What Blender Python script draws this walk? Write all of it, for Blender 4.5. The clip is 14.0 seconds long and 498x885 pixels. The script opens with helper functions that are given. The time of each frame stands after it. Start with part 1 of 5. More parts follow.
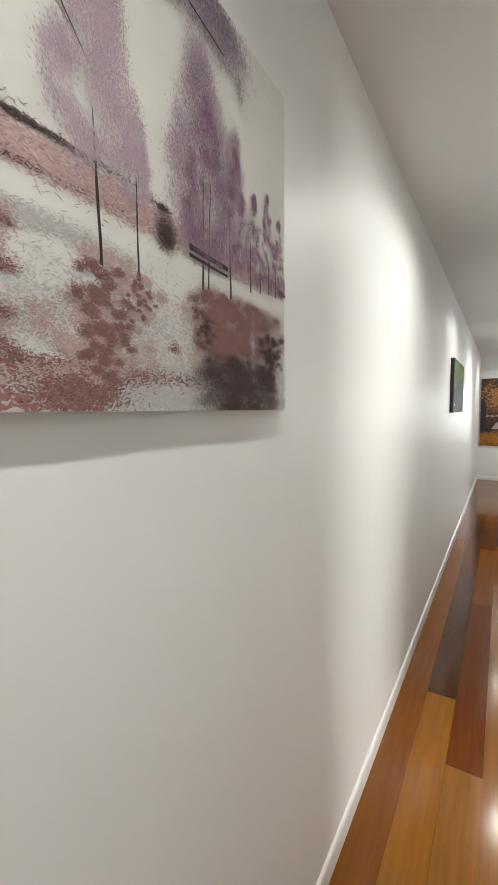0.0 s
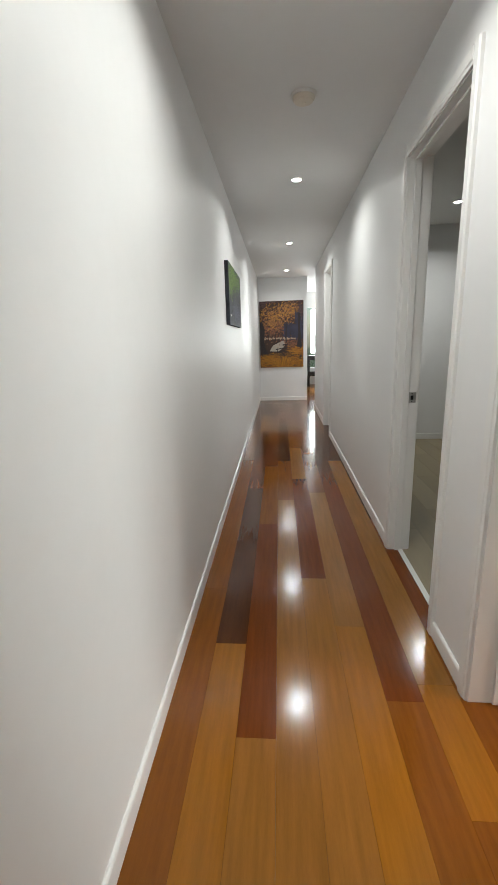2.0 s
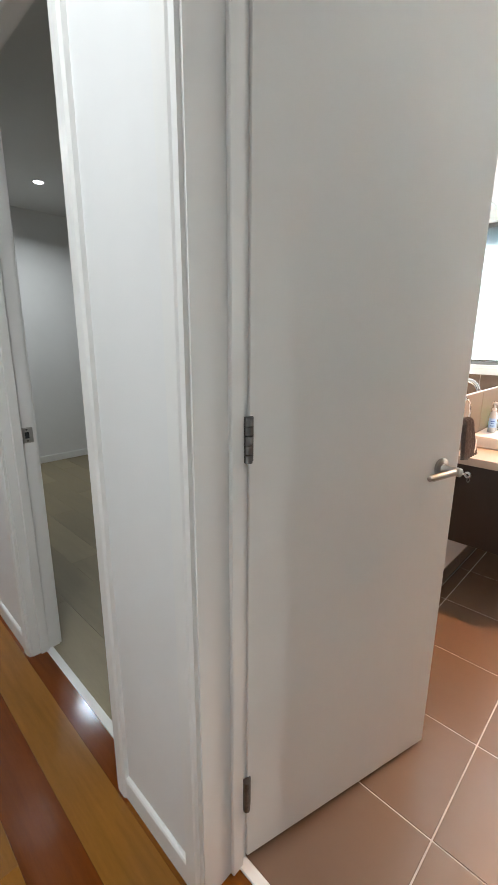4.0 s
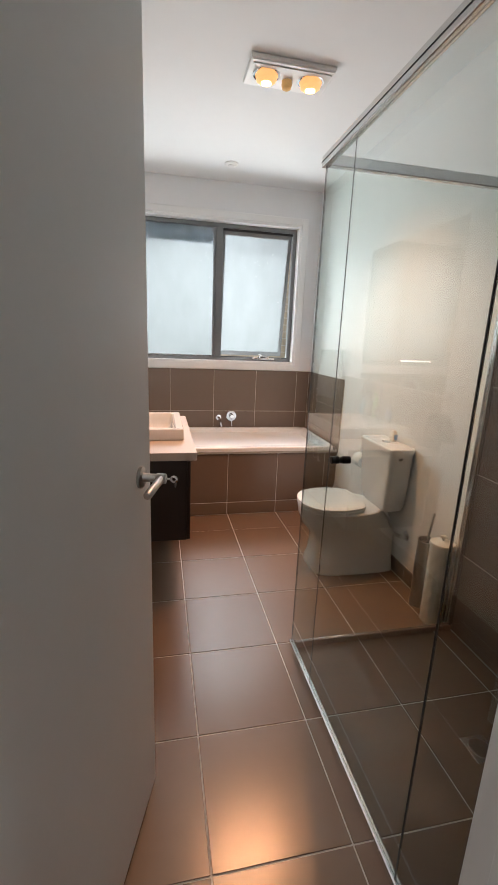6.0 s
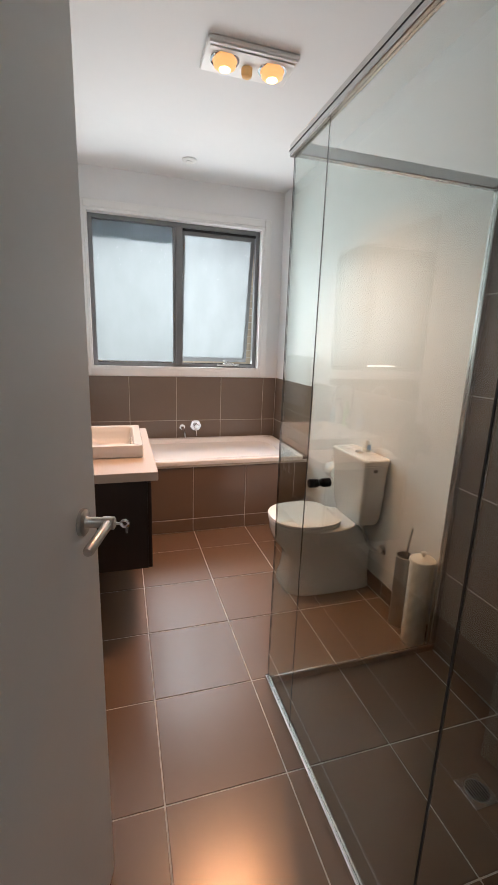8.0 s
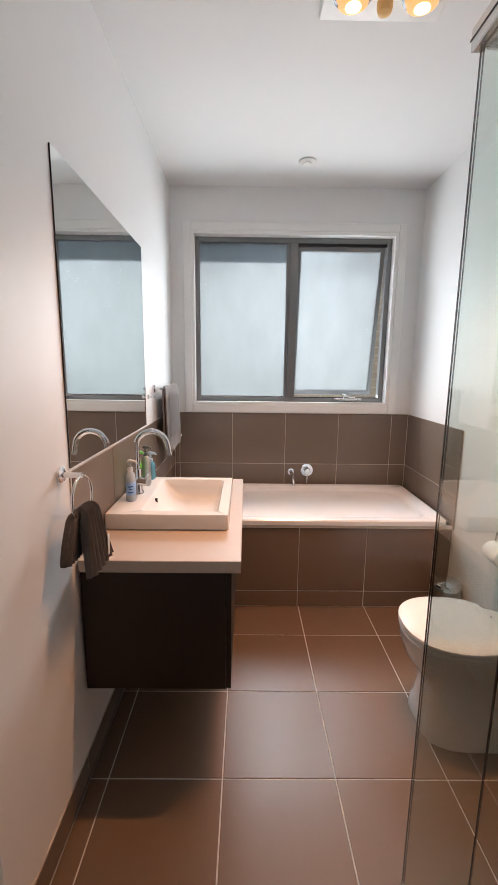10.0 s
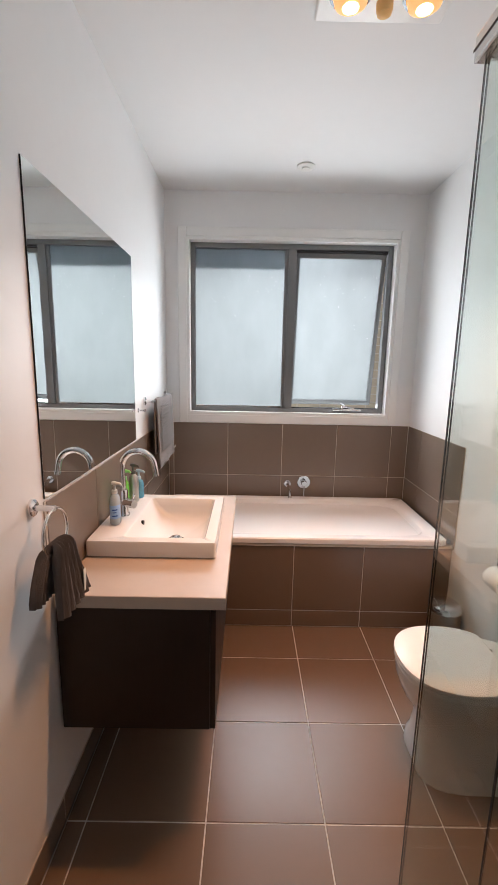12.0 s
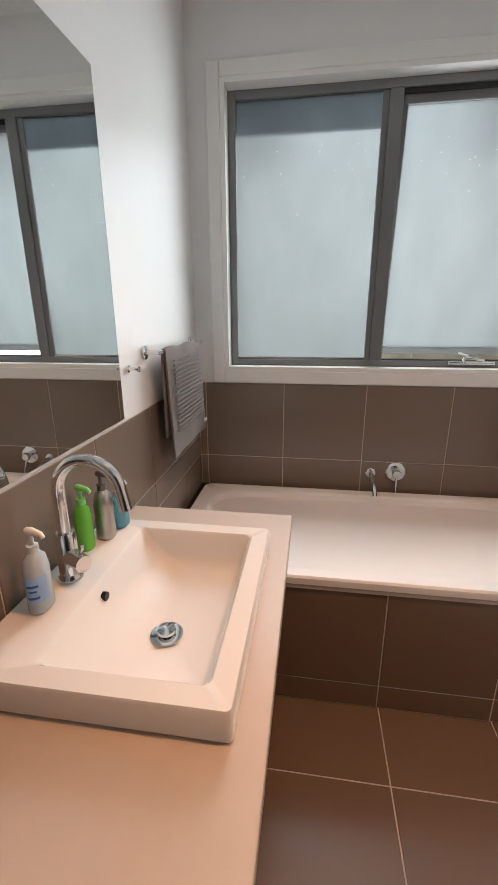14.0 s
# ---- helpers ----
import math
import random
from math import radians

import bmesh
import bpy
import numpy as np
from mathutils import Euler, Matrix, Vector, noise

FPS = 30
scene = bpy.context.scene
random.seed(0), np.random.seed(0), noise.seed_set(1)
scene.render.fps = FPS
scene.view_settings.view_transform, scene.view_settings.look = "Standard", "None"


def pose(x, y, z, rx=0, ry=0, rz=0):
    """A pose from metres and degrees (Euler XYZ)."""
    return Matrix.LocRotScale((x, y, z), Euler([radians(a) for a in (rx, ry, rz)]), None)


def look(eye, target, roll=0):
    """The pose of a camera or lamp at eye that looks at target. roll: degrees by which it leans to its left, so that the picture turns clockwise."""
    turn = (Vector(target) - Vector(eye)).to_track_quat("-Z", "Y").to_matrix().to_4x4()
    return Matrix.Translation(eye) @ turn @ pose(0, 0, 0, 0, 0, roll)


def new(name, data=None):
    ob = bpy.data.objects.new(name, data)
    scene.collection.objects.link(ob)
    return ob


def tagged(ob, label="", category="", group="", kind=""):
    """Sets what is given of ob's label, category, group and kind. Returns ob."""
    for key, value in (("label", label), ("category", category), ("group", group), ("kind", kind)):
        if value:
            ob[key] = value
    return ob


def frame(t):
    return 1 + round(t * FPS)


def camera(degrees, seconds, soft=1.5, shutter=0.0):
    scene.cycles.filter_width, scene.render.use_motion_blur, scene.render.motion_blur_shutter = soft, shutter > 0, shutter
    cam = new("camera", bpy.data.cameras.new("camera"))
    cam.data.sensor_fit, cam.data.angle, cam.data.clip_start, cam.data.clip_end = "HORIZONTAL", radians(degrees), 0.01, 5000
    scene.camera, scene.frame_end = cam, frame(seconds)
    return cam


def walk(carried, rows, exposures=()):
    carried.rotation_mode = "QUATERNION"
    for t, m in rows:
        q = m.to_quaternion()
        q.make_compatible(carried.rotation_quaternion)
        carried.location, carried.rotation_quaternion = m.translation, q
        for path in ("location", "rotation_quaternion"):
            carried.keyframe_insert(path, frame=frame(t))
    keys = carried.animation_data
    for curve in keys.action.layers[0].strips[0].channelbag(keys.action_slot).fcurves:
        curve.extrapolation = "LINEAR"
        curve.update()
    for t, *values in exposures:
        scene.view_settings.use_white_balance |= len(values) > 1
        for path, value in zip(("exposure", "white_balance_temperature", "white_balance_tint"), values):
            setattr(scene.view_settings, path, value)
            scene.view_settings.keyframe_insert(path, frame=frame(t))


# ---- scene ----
cam = camera(61.5, 14.0)
PATH = [
    (0, (0.324, -0.064, 1.549), (-0.71, 1.641, 1.392), -0.4),
    (0.3, (0.266, 0.001, 1.539), (-0.626, 1.782, 1.356), -1.9),
    (0.5, (0.269, 0.08, 1.521), (-0.496, 1.913, 1.286), -1.6),
    (1, (0.268, 0.243, 1.47), (-0.237, 2.149, 1.132), -2.6),
    (1.5, (0.321, 0.468, 1.426), (-0.019, 2.393, 1.0), -2.5),
    (2, (0.333, 0.649, 1.375), (0.183, 2.586, 0.897), -1.8),
    (2.5, (0.357, 0.801, 1.349), (0.441, 2.733, 0.838), -1.0),
    (3, (0.467, 1.026, 1.35), (0.886, 2.916, 0.846), -0.6),
    (3.2, (0.47, 1.115, 1.379), (1.072, 2.952, 0.865), -0.9),
    (3.5, (0.548, 1.24, 1.386), (1.441, 2.964, 0.902), -0.0),
    (3.7, (0.555, 1.321, 1.392), (1.666, 2.914, 0.914), 0.2),
    (5.8, (0.795, 1.758, 1.354), (2.72, 1.524, 0.867), 2.1),
    (6, (0.791, 1.785, 1.365), (2.69, 1.373, 0.89), 2.3),
    (6.5, (0.761, 1.861, 1.386), (2.562, 1.123, 0.924), 2.9),
    (7, (0.752, 1.895, 1.366), (2.507, 1.068, 0.88), 3.2),
    (7.5, (0.799, 1.89, 1.359), (2.59, 1.144, 0.873), 2.8),
    (8, (0.969, 1.751, 1.378), (2.832, 1.18, 0.927), 2.0),
    (8.5, (1.118, 1.647, 1.389), (3.026, 1.221, 0.967), 1.5),
    (9, (1.313, 1.589, 1.4), (3.26, 1.331, 1.023), 0.8),
    (9.2, (1.399, 1.601, 1.387), (3.371, 1.497, 1.069), 0.5),
    (11.3, (1.595, 1.573, 1.509), (3.562, 1.582, 1.146), 0.7),
    (11.5, (1.592, 1.559, 1.506), (3.558, 1.53, 1.142), 0.9),
    (12, (1.643, 1.552, 1.506), (3.61, 1.545, 1.146), 1.1),
    (12.5, (1.844, 1.586, 1.506), (3.802, 1.74, 1.13), 1.0),
    (13, (2.092, 1.616, 1.449), (3.992, 1.971, 0.936), 0.5),
    (13.5, (2.346, 1.586, 1.389), (4.199, 2.03, 0.781), 0.1),
    (14, (2.608, 1.566, 1.429), (4.497, 1.848, 0.837), -0.3),
]
walk(cam, [(t, look(eye, aim, roll)) for t, eye, aim, roll in PATH],
     [(0.0, 0.05, 6800, 8), (1.5, -0.2, 6600, 7), (2.5, -0.2, 6550, 7), (3.7, 0.0, 6150, 6), (5.7, -1.35, 6300, 10), (8.5, -1.45, 6250, 11), (9.3, -1.55, 6250, 12), (11.3, -1.5, 6250, 13), (12.5, -1.65, 6250, 13), (13.5, -1.7, 6250, 13), (14.0, -2.0, 6350, 10)])

# ---- light and exposure ----
world = bpy.data.worlds.new("overcast_sky")
scene.world = world
world.use_nodes = True
wn = world.node_tree.nodes
sky = wn.new("ShaderNodeTexSky")
sky.sky_type, sky.sun_disc = "NISHITA", False
sky.sun_elevation, sky.sun_rotation = radians(48), radians(70)
wn["Background"].inputs["Strength"].default_value = 0.12
world.node_tree.links.new(sky.outputs["Color"], wn["Background"].inputs["Color"])


def lamp(name, kind, m, energy, color, size=0.1, size_y=None, shape="DISK", spread=180):
    data = bpy.data.lights.new(name, kind)
    data.energy, data.color = energy, color
    if kind == "AREA":
        data.shape, data.size, data.spread = shape, size, radians(spread)
        if size_y:
            data.size_y = size_y
    elif kind == "SUN":
        data.angle = radians(size)
    else:
        data.shadow_soft_size = size
    ob = new(name, data)
    ob.matrix_world = m
    return ob


CEIL = 2.648
HALL_LIGHTS = [(0.492, -0.19), (0.492, 2.18), (0.494, 4.549), (0.492, 6.92), (0.491, 9.29)]
COOL, WARM = (0.985, 0.985, 0.965), (1.0, 0.46, 0.20)
HALL_W, BED_W, HEAT_W, WINDOW_W, SCATTER_W, LIVING_W = 11.8, 14.0, 21.0, 400.0, 160.0, 160.0
lamp("sun", "SUN", look((8, 3, 9), (4.6, 1.2, 1.0)), 1.0, (1.0, 0.97, 0.92), 15)
for lx, ly in HALL_LIGHTS:
    lamp("downlight_lamp", "AREA", pose(lx, ly, CEIL - 0.020), HALL_W, COOL, 0.075, spread=152)
lamp("downlight_lamp", "AREA", pose(2.13, 5.41, CEIL - 0.020), BED_W, COOL, 0.075, spread=150)
for ly in (1.262, 1.036):
    lamp("heat_lamp", "AREA", pose(3.13, ly, CEIL - 0.074), HEAT_W, WARM, 0.034, spread=112)
lamp("sky_light_window", "AREA", pose(6.0, 1.2, 2.85, 0, 52, 0), WINDOW_W, (0.92, 0.965, 1.0), 1.6, 1.3, "RECTANGLE")
lamp("frosted_window_light", "AREA", pose(5.30, 1.26, 1.66, 0, 90, 0), SCATTER_W, (0.95, 0.985, 0.97), 1.1, 1.5, "RECTANGLE")
lamp("sky_light_living", "AREA", pose(2.2, 14.0, 1.55, -90, 0, 0), LIVING_W, (0.95, 0.98, 1.0), 1.8, 1.3, "RECTANGLE")

# ---- materials ----


def material(name, color, rough=0.5, metal=0.0, vary=0.06, scale=5.0, bump=0.0, bump_scale=150.0, stretch=(1, 1, 1),
             coat=0.0, spec=0.5, rough_vary=0.05, transmission=0.0, ior=1.45, per_object=0.0, glow=0.0, glow_color=None, sheen=0.0):
    """A surface with a broad stain and a fine grain over its base colour."""
    m = bpy.data.materials.new(name)
    m.use_nodes = True
    nodes, links = m.node_tree.nodes, m.node_tree.links
    b = nodes["Principled BSDF"]
    b.inputs["Metallic"].default_value = metal
    b.inputs["IOR"].default_value = ior
    b.inputs["Specular IOR Level"].default_value = spec
    b.inputs["Transmission Weight"].default_value = transmission
    b.inputs["Coat Weight"].default_value = coat
    b.inputs["Coat Roughness"].default_value = 0.08
    b.inputs["Sheen Weight"].default_value = sheen
    if glow:
        b.inputs["Emission Color"].default_value = (*(glow_color or color), 1)
        b.inputs["Emission Strength"].default_value = glow
    tex = nodes.new("ShaderNodeTexCoord")
    mapping = nodes.new("ShaderNodeMapping")
    mapping.inputs["Scale"].default_value = stretch
    links.new(tex.outputs["Object"], mapping.inputs["Vector"])
    broad, fine = nodes.new("ShaderNodeTexNoise"), nodes.new("ShaderNodeTexNoise")
    broad.inputs["Scale"].default_value, broad.inputs["Detail"].default_value = scale, 4
    fine.inputs["Scale"].default_value, fine.inputs["Detail"].default_value = scale * 12, 3
    add = nodes.new("ShaderNodeMath")
    add.operation = "MULTIPLY_ADD"
    add.inputs[1].default_value = 0.45
    for n in (broad, fine):
        links.new(mapping.outputs["Vector"], n.inputs["Vector"])
    links.new(fine.outputs["Fac"], add.inputs[0])
    links.new(broad.outputs["Fac"], add.inputs[2])
    source = add.outputs[0]
    if per_object:
        info, more = nodes.new("ShaderNodeObjectInfo"), nodes.new("ShaderNodeMath")
        more.operation = "MULTIPLY_ADD"
        more.inputs[1].default_value = per_object
        links.new(info.outputs["Random"], more.inputs[0])
        links.new(source, more.inputs[2])
        source = more.outputs[0]
    ramp = nodes.new("ShaderNodeMapRange")
    ramp.inputs["From Min"].default_value, ramp.inputs["From Max"].default_value = 0.35, 1.1 + per_object
    ramp.inputs["To Min"].default_value, ramp.inputs["To Max"].default_value = 1 - vary, 1 + vary
    links.new(source, ramp.inputs["Value"])
    mult = nodes.new("ShaderNodeVectorMath")
    mult.operation = "SCALE"
    mult.inputs[0].default_value = color
    links.new(ramp.outputs["Result"], mult.inputs["Scale"])
    links.new(mult.outputs["Vector"], b.inputs["Base Color"])
    rr = nodes.new("ShaderNodeMapRange")
    rr.inputs["From Min"].default_value, rr.inputs["From Max"].default_value = 0.3, 0.7
    rr.inputs["To Min"].default_value, rr.inputs["To Max"].default_value = max(0.0, rough - rough_vary), min(1.0, rough + rough_vary)
    links.new(broad.outputs["Fac"], rr.inputs["Value"])
    links.new(rr.outputs["Result"], b.inputs["Roughness"])
    if bump:
        grain, relief = nodes.new("ShaderNodeTexNoise"), nodes.new("ShaderNodeBump")
        grain.inputs["Scale"].default_value, grain.inputs["Detail"].default_value = bump_scale, 3
        relief.inputs["Strength"].default_value, relief.inputs["Distance"].default_value = bump, 0.004
        links.new(mapping.outputs["Vector"], grain.inputs["Vector"])
        links.new(grain.outputs["Fac"], relief.inputs["Height"])
        links.new(relief.outputs["Normal"], b.inputs["Normal"])
    return m


def speckled(name, stops, rough=0.75):
    """Paint strokes: each island takes its own colour from the stops."""
    m = bpy.data.materials.new(name)
    m.use_nodes = True
    nodes, links = m.node_tree.nodes, m.node_tree.links
    geo, ramp = nodes.new("ShaderNodeNewGeometry"), nodes.new("ShaderNodeValToRGB")
    ramp.color_ramp.elements.remove(ramp.color_ramp.elements[0])
    for i, c in enumerate(stops):
        e = ramp.color_ramp.elements[0] if i == 0 else ramp.color_ramp.elements.new(i / (len(stops) - 1))
        e.position, e.color = i / (len(stops) - 1), (*c, 1)
    links.new(geo.outputs["Random Per Island"], ramp.inputs["Fac"])
    links.new(ramp.outputs["Color"], nodes["Principled BSDF"].inputs["Base Color"])
    nodes["Principled BSDF"].inputs["Roughness"].default_value = rough
    return m


def frosted(name, low=0.160, high=0.195):
    """Obscure window glass: scatters the daylight behind it, with a faint gloss."""
    m = bpy.data.materials.new(name)
    m.use_nodes = True
    nodes, links = m.node_tree.nodes, m.node_tree.links
    out = nodes["Material Output"]
    nodes.remove(nodes["Principled BSDF"])
    tr, re, gl = nodes.new("ShaderNodeBsdfTranslucent"), nodes.new("ShaderNodeBsdfRefraction"), nodes.new("ShaderNodeBsdfGlossy")
    mix1, mix2, fres = nodes.new("ShaderNodeMixShader"), nodes.new("ShaderNodeMixShader"), nodes.new("ShaderNodeFresnel")
    noise_tex, ramp, coord = nodes.new("ShaderNodeTexNoise"), nodes.new("ShaderNodeMapRange"), nodes.new("ShaderNodeTexCoord")
    noise_tex.inputs["Scale"].default_value, noise_tex.inputs["Detail"].default_value = 4.5, 6
    ramp.inputs["From Min"].default_value, ramp.inputs["From Max"].default_value = 0.3, 0.7
    ramp.inputs["To Min"].default_value, ramp.inputs["To Max"].default_value = low, high
    tint = nodes.new("ShaderNodeVectorMath")
    tint.operation = "SCALE"
    tint.inputs[0].default_value = (0.95, 0.985, 0.995)
    runs = nodes.new("ShaderNodeMapping")
    runs.inputs["Scale"].default_value = (1.0, 1.5, 0.7)
    links.new(coord.outputs["Object"], runs.inputs["Vector"])
    links.new(runs.outputs["Vector"], noise_tex.inputs["Vector"])
    links.new(noise_tex.outputs["Fac"], ramp.inputs["Value"])
    links.new(ramp.outputs["Result"], tint.inputs["Scale"])
    links.new(tint.outputs["Vector"], tr.inputs["Color"])
    re.inputs["Roughness"].default_value, re.inputs["IOR"].default_value = 0.5, 1.3
    re.inputs["Color"].default_value = (low * 2, low * 2.15, low * 2.15, 1)
    gl.inputs["Roughness"].default_value = 0.25
    mix1.inputs["Fac"].default_value = 0.35
    links.new(tr.outputs[0], mix1.inputs[1])
    links.new(re.outputs[0], mix1.inputs[2])
    links.new(fres.outputs[0], mix2.inputs["Fac"])
    links.new(mix1.outputs[0], mix2.inputs[1])
    links.new(gl.outputs[0], mix2.inputs[2])
    links.new(mix2.outputs[0], out.inputs["Surface"])
    return m


PAINT = material("wall_paint", (0.79, 0.795, 0.795), 0.46, rough_vary=0.03, vary=0.025, scale=1.3, bump=0.02, bump_scale=260)
CEILING = material("ceiling_paint", (0.74, 0.74, 0.735), 0.75, vary=0.02, scale=1.2, bump=0.04, bump_scale=220)
TRIM = material("gloss_white_trim", (0.80, 0.80, 0.785), 0.36, vary=0.015, scale=2, bump=0.03, bump_scale=260, rough_vary=0.012)
LEAF_PAINT = material("door_paint", (0.81, 0.80, 0.775), 0.45, vary=0.02, scale=2, bump=0.03, bump_scale=260, rough_vary=0.015)
WOOD = {
    "dark": material("jarrah_dark", (0.075, 0.023, 0.005), 0.13, spec=0.35, vary=0.36, scale=3.5, stretch=(14, 0.9, 14), coat=0.0, bump=0.015, bump_scale=40, per_object=0.25, rough_vary=0.02),
    "red": material("jarrah_red", (0.135, 0.033, 0.004), 0.13, spec=0.35, vary=0.36, scale=3.5, stretch=(14, 0.9, 14), coat=0.0, bump=0.015, bump_scale=40, per_object=0.25, rough_vary=0.02),
    "brown": material("hardwood_brown", (0.185, 0.060, 0.006), 0.13, spec=0.35, vary=0.36, scale=3.5, stretch=(14, 0.9, 14), coat=0.0, bump=0.015, bump_scale=40, per_object=0.25, rough_vary=0.02),
    "tan": material("hardwood_tan", (0.25, 0.104, 0.017), 0.15, spec=0.4, vary=0.28, scale=3.5, stretch=(14, 0.9, 14), coat=0.0, bump=0.015, bump_scale=40, per_object=0.25, rough_vary=0.02),
    "gold": material("hardwood_gold", (0.28, 0.108, 0.009), 0.15, spec=0.4, vary=0.26, scale=3.5, stretch=(14, 0.9, 14), coat=0.0, bump=0.015, bump_scale=40, per_object=0.25, rough_vary=0.02),
}
TILE = material("taupe_porcelain", (0.165, 0.111, 0.078), 0.24, vary=0.06, scale=2, spec=0.65, ior=1.55, per_object=0.2, rough_vary=0.012)
WALL_TILE = material("taupe_wall_tile", (0.185, 0.146, 0.118), 0.24, vary=0.06, scale=2, per_object=0.2, rough_vary=0.012)
GROUT = material("pale_grout", (0.52, 0.47, 0.42), 0.9, vary=0.12, scale=20, bump=0.2, bump_scale=400)
WENGE = material("wenge_laminate", (0.016, 0.008, 0.006), 0.4, vary=0.35, scale=4, stretch=(12, 12, 1), bump=0.06, bump_scale=60)
STONE = material("pale_stone_benchtop", (0.50, 0.425, 0.36), 0.32, vary=0.035, scale=26, rough_vary=0.01)
CERAMIC = material("white_ceramic", (0.72, 0.70, 0.675), 0.10, vary=0.02, scale=3, coat=0.3)
ACRYLIC = material("white_acrylic", (0.84, 0.84, 0.84), 0.14, vary=0.02, scale=2)
SEAT = material("seat_plastic", (0.76, 0.74, 0.71), 0.22, vary=0.03, scale=4)
CHROME = material("chrome", (0.78, 0.78, 0.79), 0.08, metal=1.0, vary=0.03, scale=12)
STEEL = material("brushed_steel", (0.50, 0.49, 0.47), 0.33, metal=1.0, vary=0.10, scale=6, stretch=(1, 1, 20))
DARK_STEEL = material("dark_hinge_steel", (0.16, 0.155, 0.15), 0.4, metal=1.0, vary=0.25, scale=40)
ALU = material("grey_aluminium", (0.20, 0.205, 0.21), 0.38, metal=0.3, vary=0.06, scale=6)
SEAL = material("black_seal", (0.012, 0.012, 0.013), 0.6, vary=0.15, scale=30)
RAIL = material("satin_aluminium", (0.62, 0.62, 0.61), 0.22, metal=1.0, vary=0.06, rough_vary=0.02, scale=6)
CLEAR = material("clear_glass", (0.86, 0.91, 0.885), 0.0, vary=0.0, transmission=1.0, ior=1.45, rough_vary=0.0)
FROST = frosted("frosted_glass")
# translucent sheet that cuts the daylight reaching the pane's top band
DIMMER = bpy.data.materials.new("dimming_translucent")
DIMMER.use_nodes = True
dimmer_bsdf = DIMMER.node_tree.nodes.new("ShaderNodeBsdfTranslucent")
dimmer_bsdf.inputs["Color"].default_value = (0.80, 0.83, 0.88, 1)
DIMMER.node_tree.links.new(dimmer_bsdf.outputs[0], DIMMER.node_tree.nodes["Material Output"].inputs["Surface"])
MIRROR = material("mirror_silver", (0.88, 0.91, 0.90), 0.012, metal=1.0, vary=0.01, rough_vary=0.004)
TOWEL = material("taupe_towel", (0.135, 0.112, 0.105), 0.95, vary=0.30, scale=30, bump=0.9, bump_scale=420, sheen=0.3)
DARK_TOWEL = material("dark_taupe_towel", (0.092, 0.078, 0.075), 0.95, vary=0.35, scale=30, bump=0.9, bump_scale=420, sheen=0.2)
LABEL = material("woven_label", (0.70, 0.68, 0.64), 0.8, vary=0.1, scale=60)
PLASTIC = material("white_plastic", (0.74, 0.73, 0.70), 0.4, vary=0.04, scale=8)
CREAM = material("cream_ceramic", (0.66, 0.60, 0.51), 0.42, vary=0.06, scale=10, bump=0.1, bump_scale=120)
PAPER = material("tissue_paper", (0.80, 0.79, 0.77), 0.95, vary=0.04, scale=30, bump=0.3, bump_scale=300)
BRONZE = material("dark_knob", (0.045, 0.042, 0.04), 0.3, metal=0.9, vary=0.2, scale=20)
LAMINATE = material("beige_floor_boards", (0.26, 0.215, 0.135), 0.42, vary=0.30, scale=2.5, stretch=(7, 0.7, 1), bump=0.05, bump_scale=60, per_object=0.6)
CONCRETE = material("concrete", (0.3, 0.29, 0.28), 0.9, vary=0.15, scale=3, bump=0.2)
BRICK = material("cream_brick", (0.42, 0.34, 0.25), 0.9, vary=0.3, scale=6, bump=0.4, bump_scale=60, per_object=0.3)
GRASS = material("lawn", (0.07, 0.11, 0.035), 0.95, vary=0.4, scale=4, bump=0.5, bump_scale=40)
BLACK = material("black_lacquer", (0.012, 0.011, 0.011), 0.35, vary=0.2, scale=5)
CANVAS_EDGE = material("canvas_edge", (0.55, 0.53, 0.51), 0.9, vary=0.08, scale=20, bump=0.3, bump_scale=600)
LENS = material("led_lens", (0.9, 0.9, 0.9), 0.4, vary=0.0, glow=28.0, glow_color=(0.95, 0.98, 1.0))
HOT = material("infrared_bulb", (0.45, 0.24, 0.08), 0.12, vary=0.0, glow=2.6, glow_color=(1.0, 0.50, 0.18))
FILAMENT = material("glowing_filament", (1.0, 0.8, 0.5), 0.3, vary=0.0, glow=40.0, glow_color=(1.0, 0.72, 0.36))
AMBER = material("amber_lamp_glass", (0.55, 0.33, 0.12), 0.18, vary=0.1, scale=20, glow=0.4, glow_color=(1.0, 0.6, 0.25))

# ---- mesh helpers ----


def thing(name, label="", category="", at=(0, 0, 0), group="", kind=""):
    ob = new(name)
    ob.empty_display_size = 0.05
    ob.location = at
    return tagged(ob, label, category, group, kind)


def part(name, bm, mat, parent=None, label="", smooth=False, clean=True):
    if clean:
        bmesh.ops.recalc_face_normals(bm, faces=bm.faces[:])
    mesh = bpy.data.meshes.new(name)
    bm.to_mesh(mesh)
    bm.free()
    mesh.materials.append(mat)
    if smooth:
        mesh.shade_smooth()
        mesh.set_sharp_from_angle(angle=radians(38))
    ob = new(name, mesh)
    if parent:
        ob.parent = parent
        if not parent.parent:
            ob.matrix_parent_inverse = parent.matrix_basis.inverted()
    if label:
        ob["label"] = label
    return ob


def structure(name, bm, mat, label, category):
    return tagged(part(name, bm, mat), label, category, kind="structure")


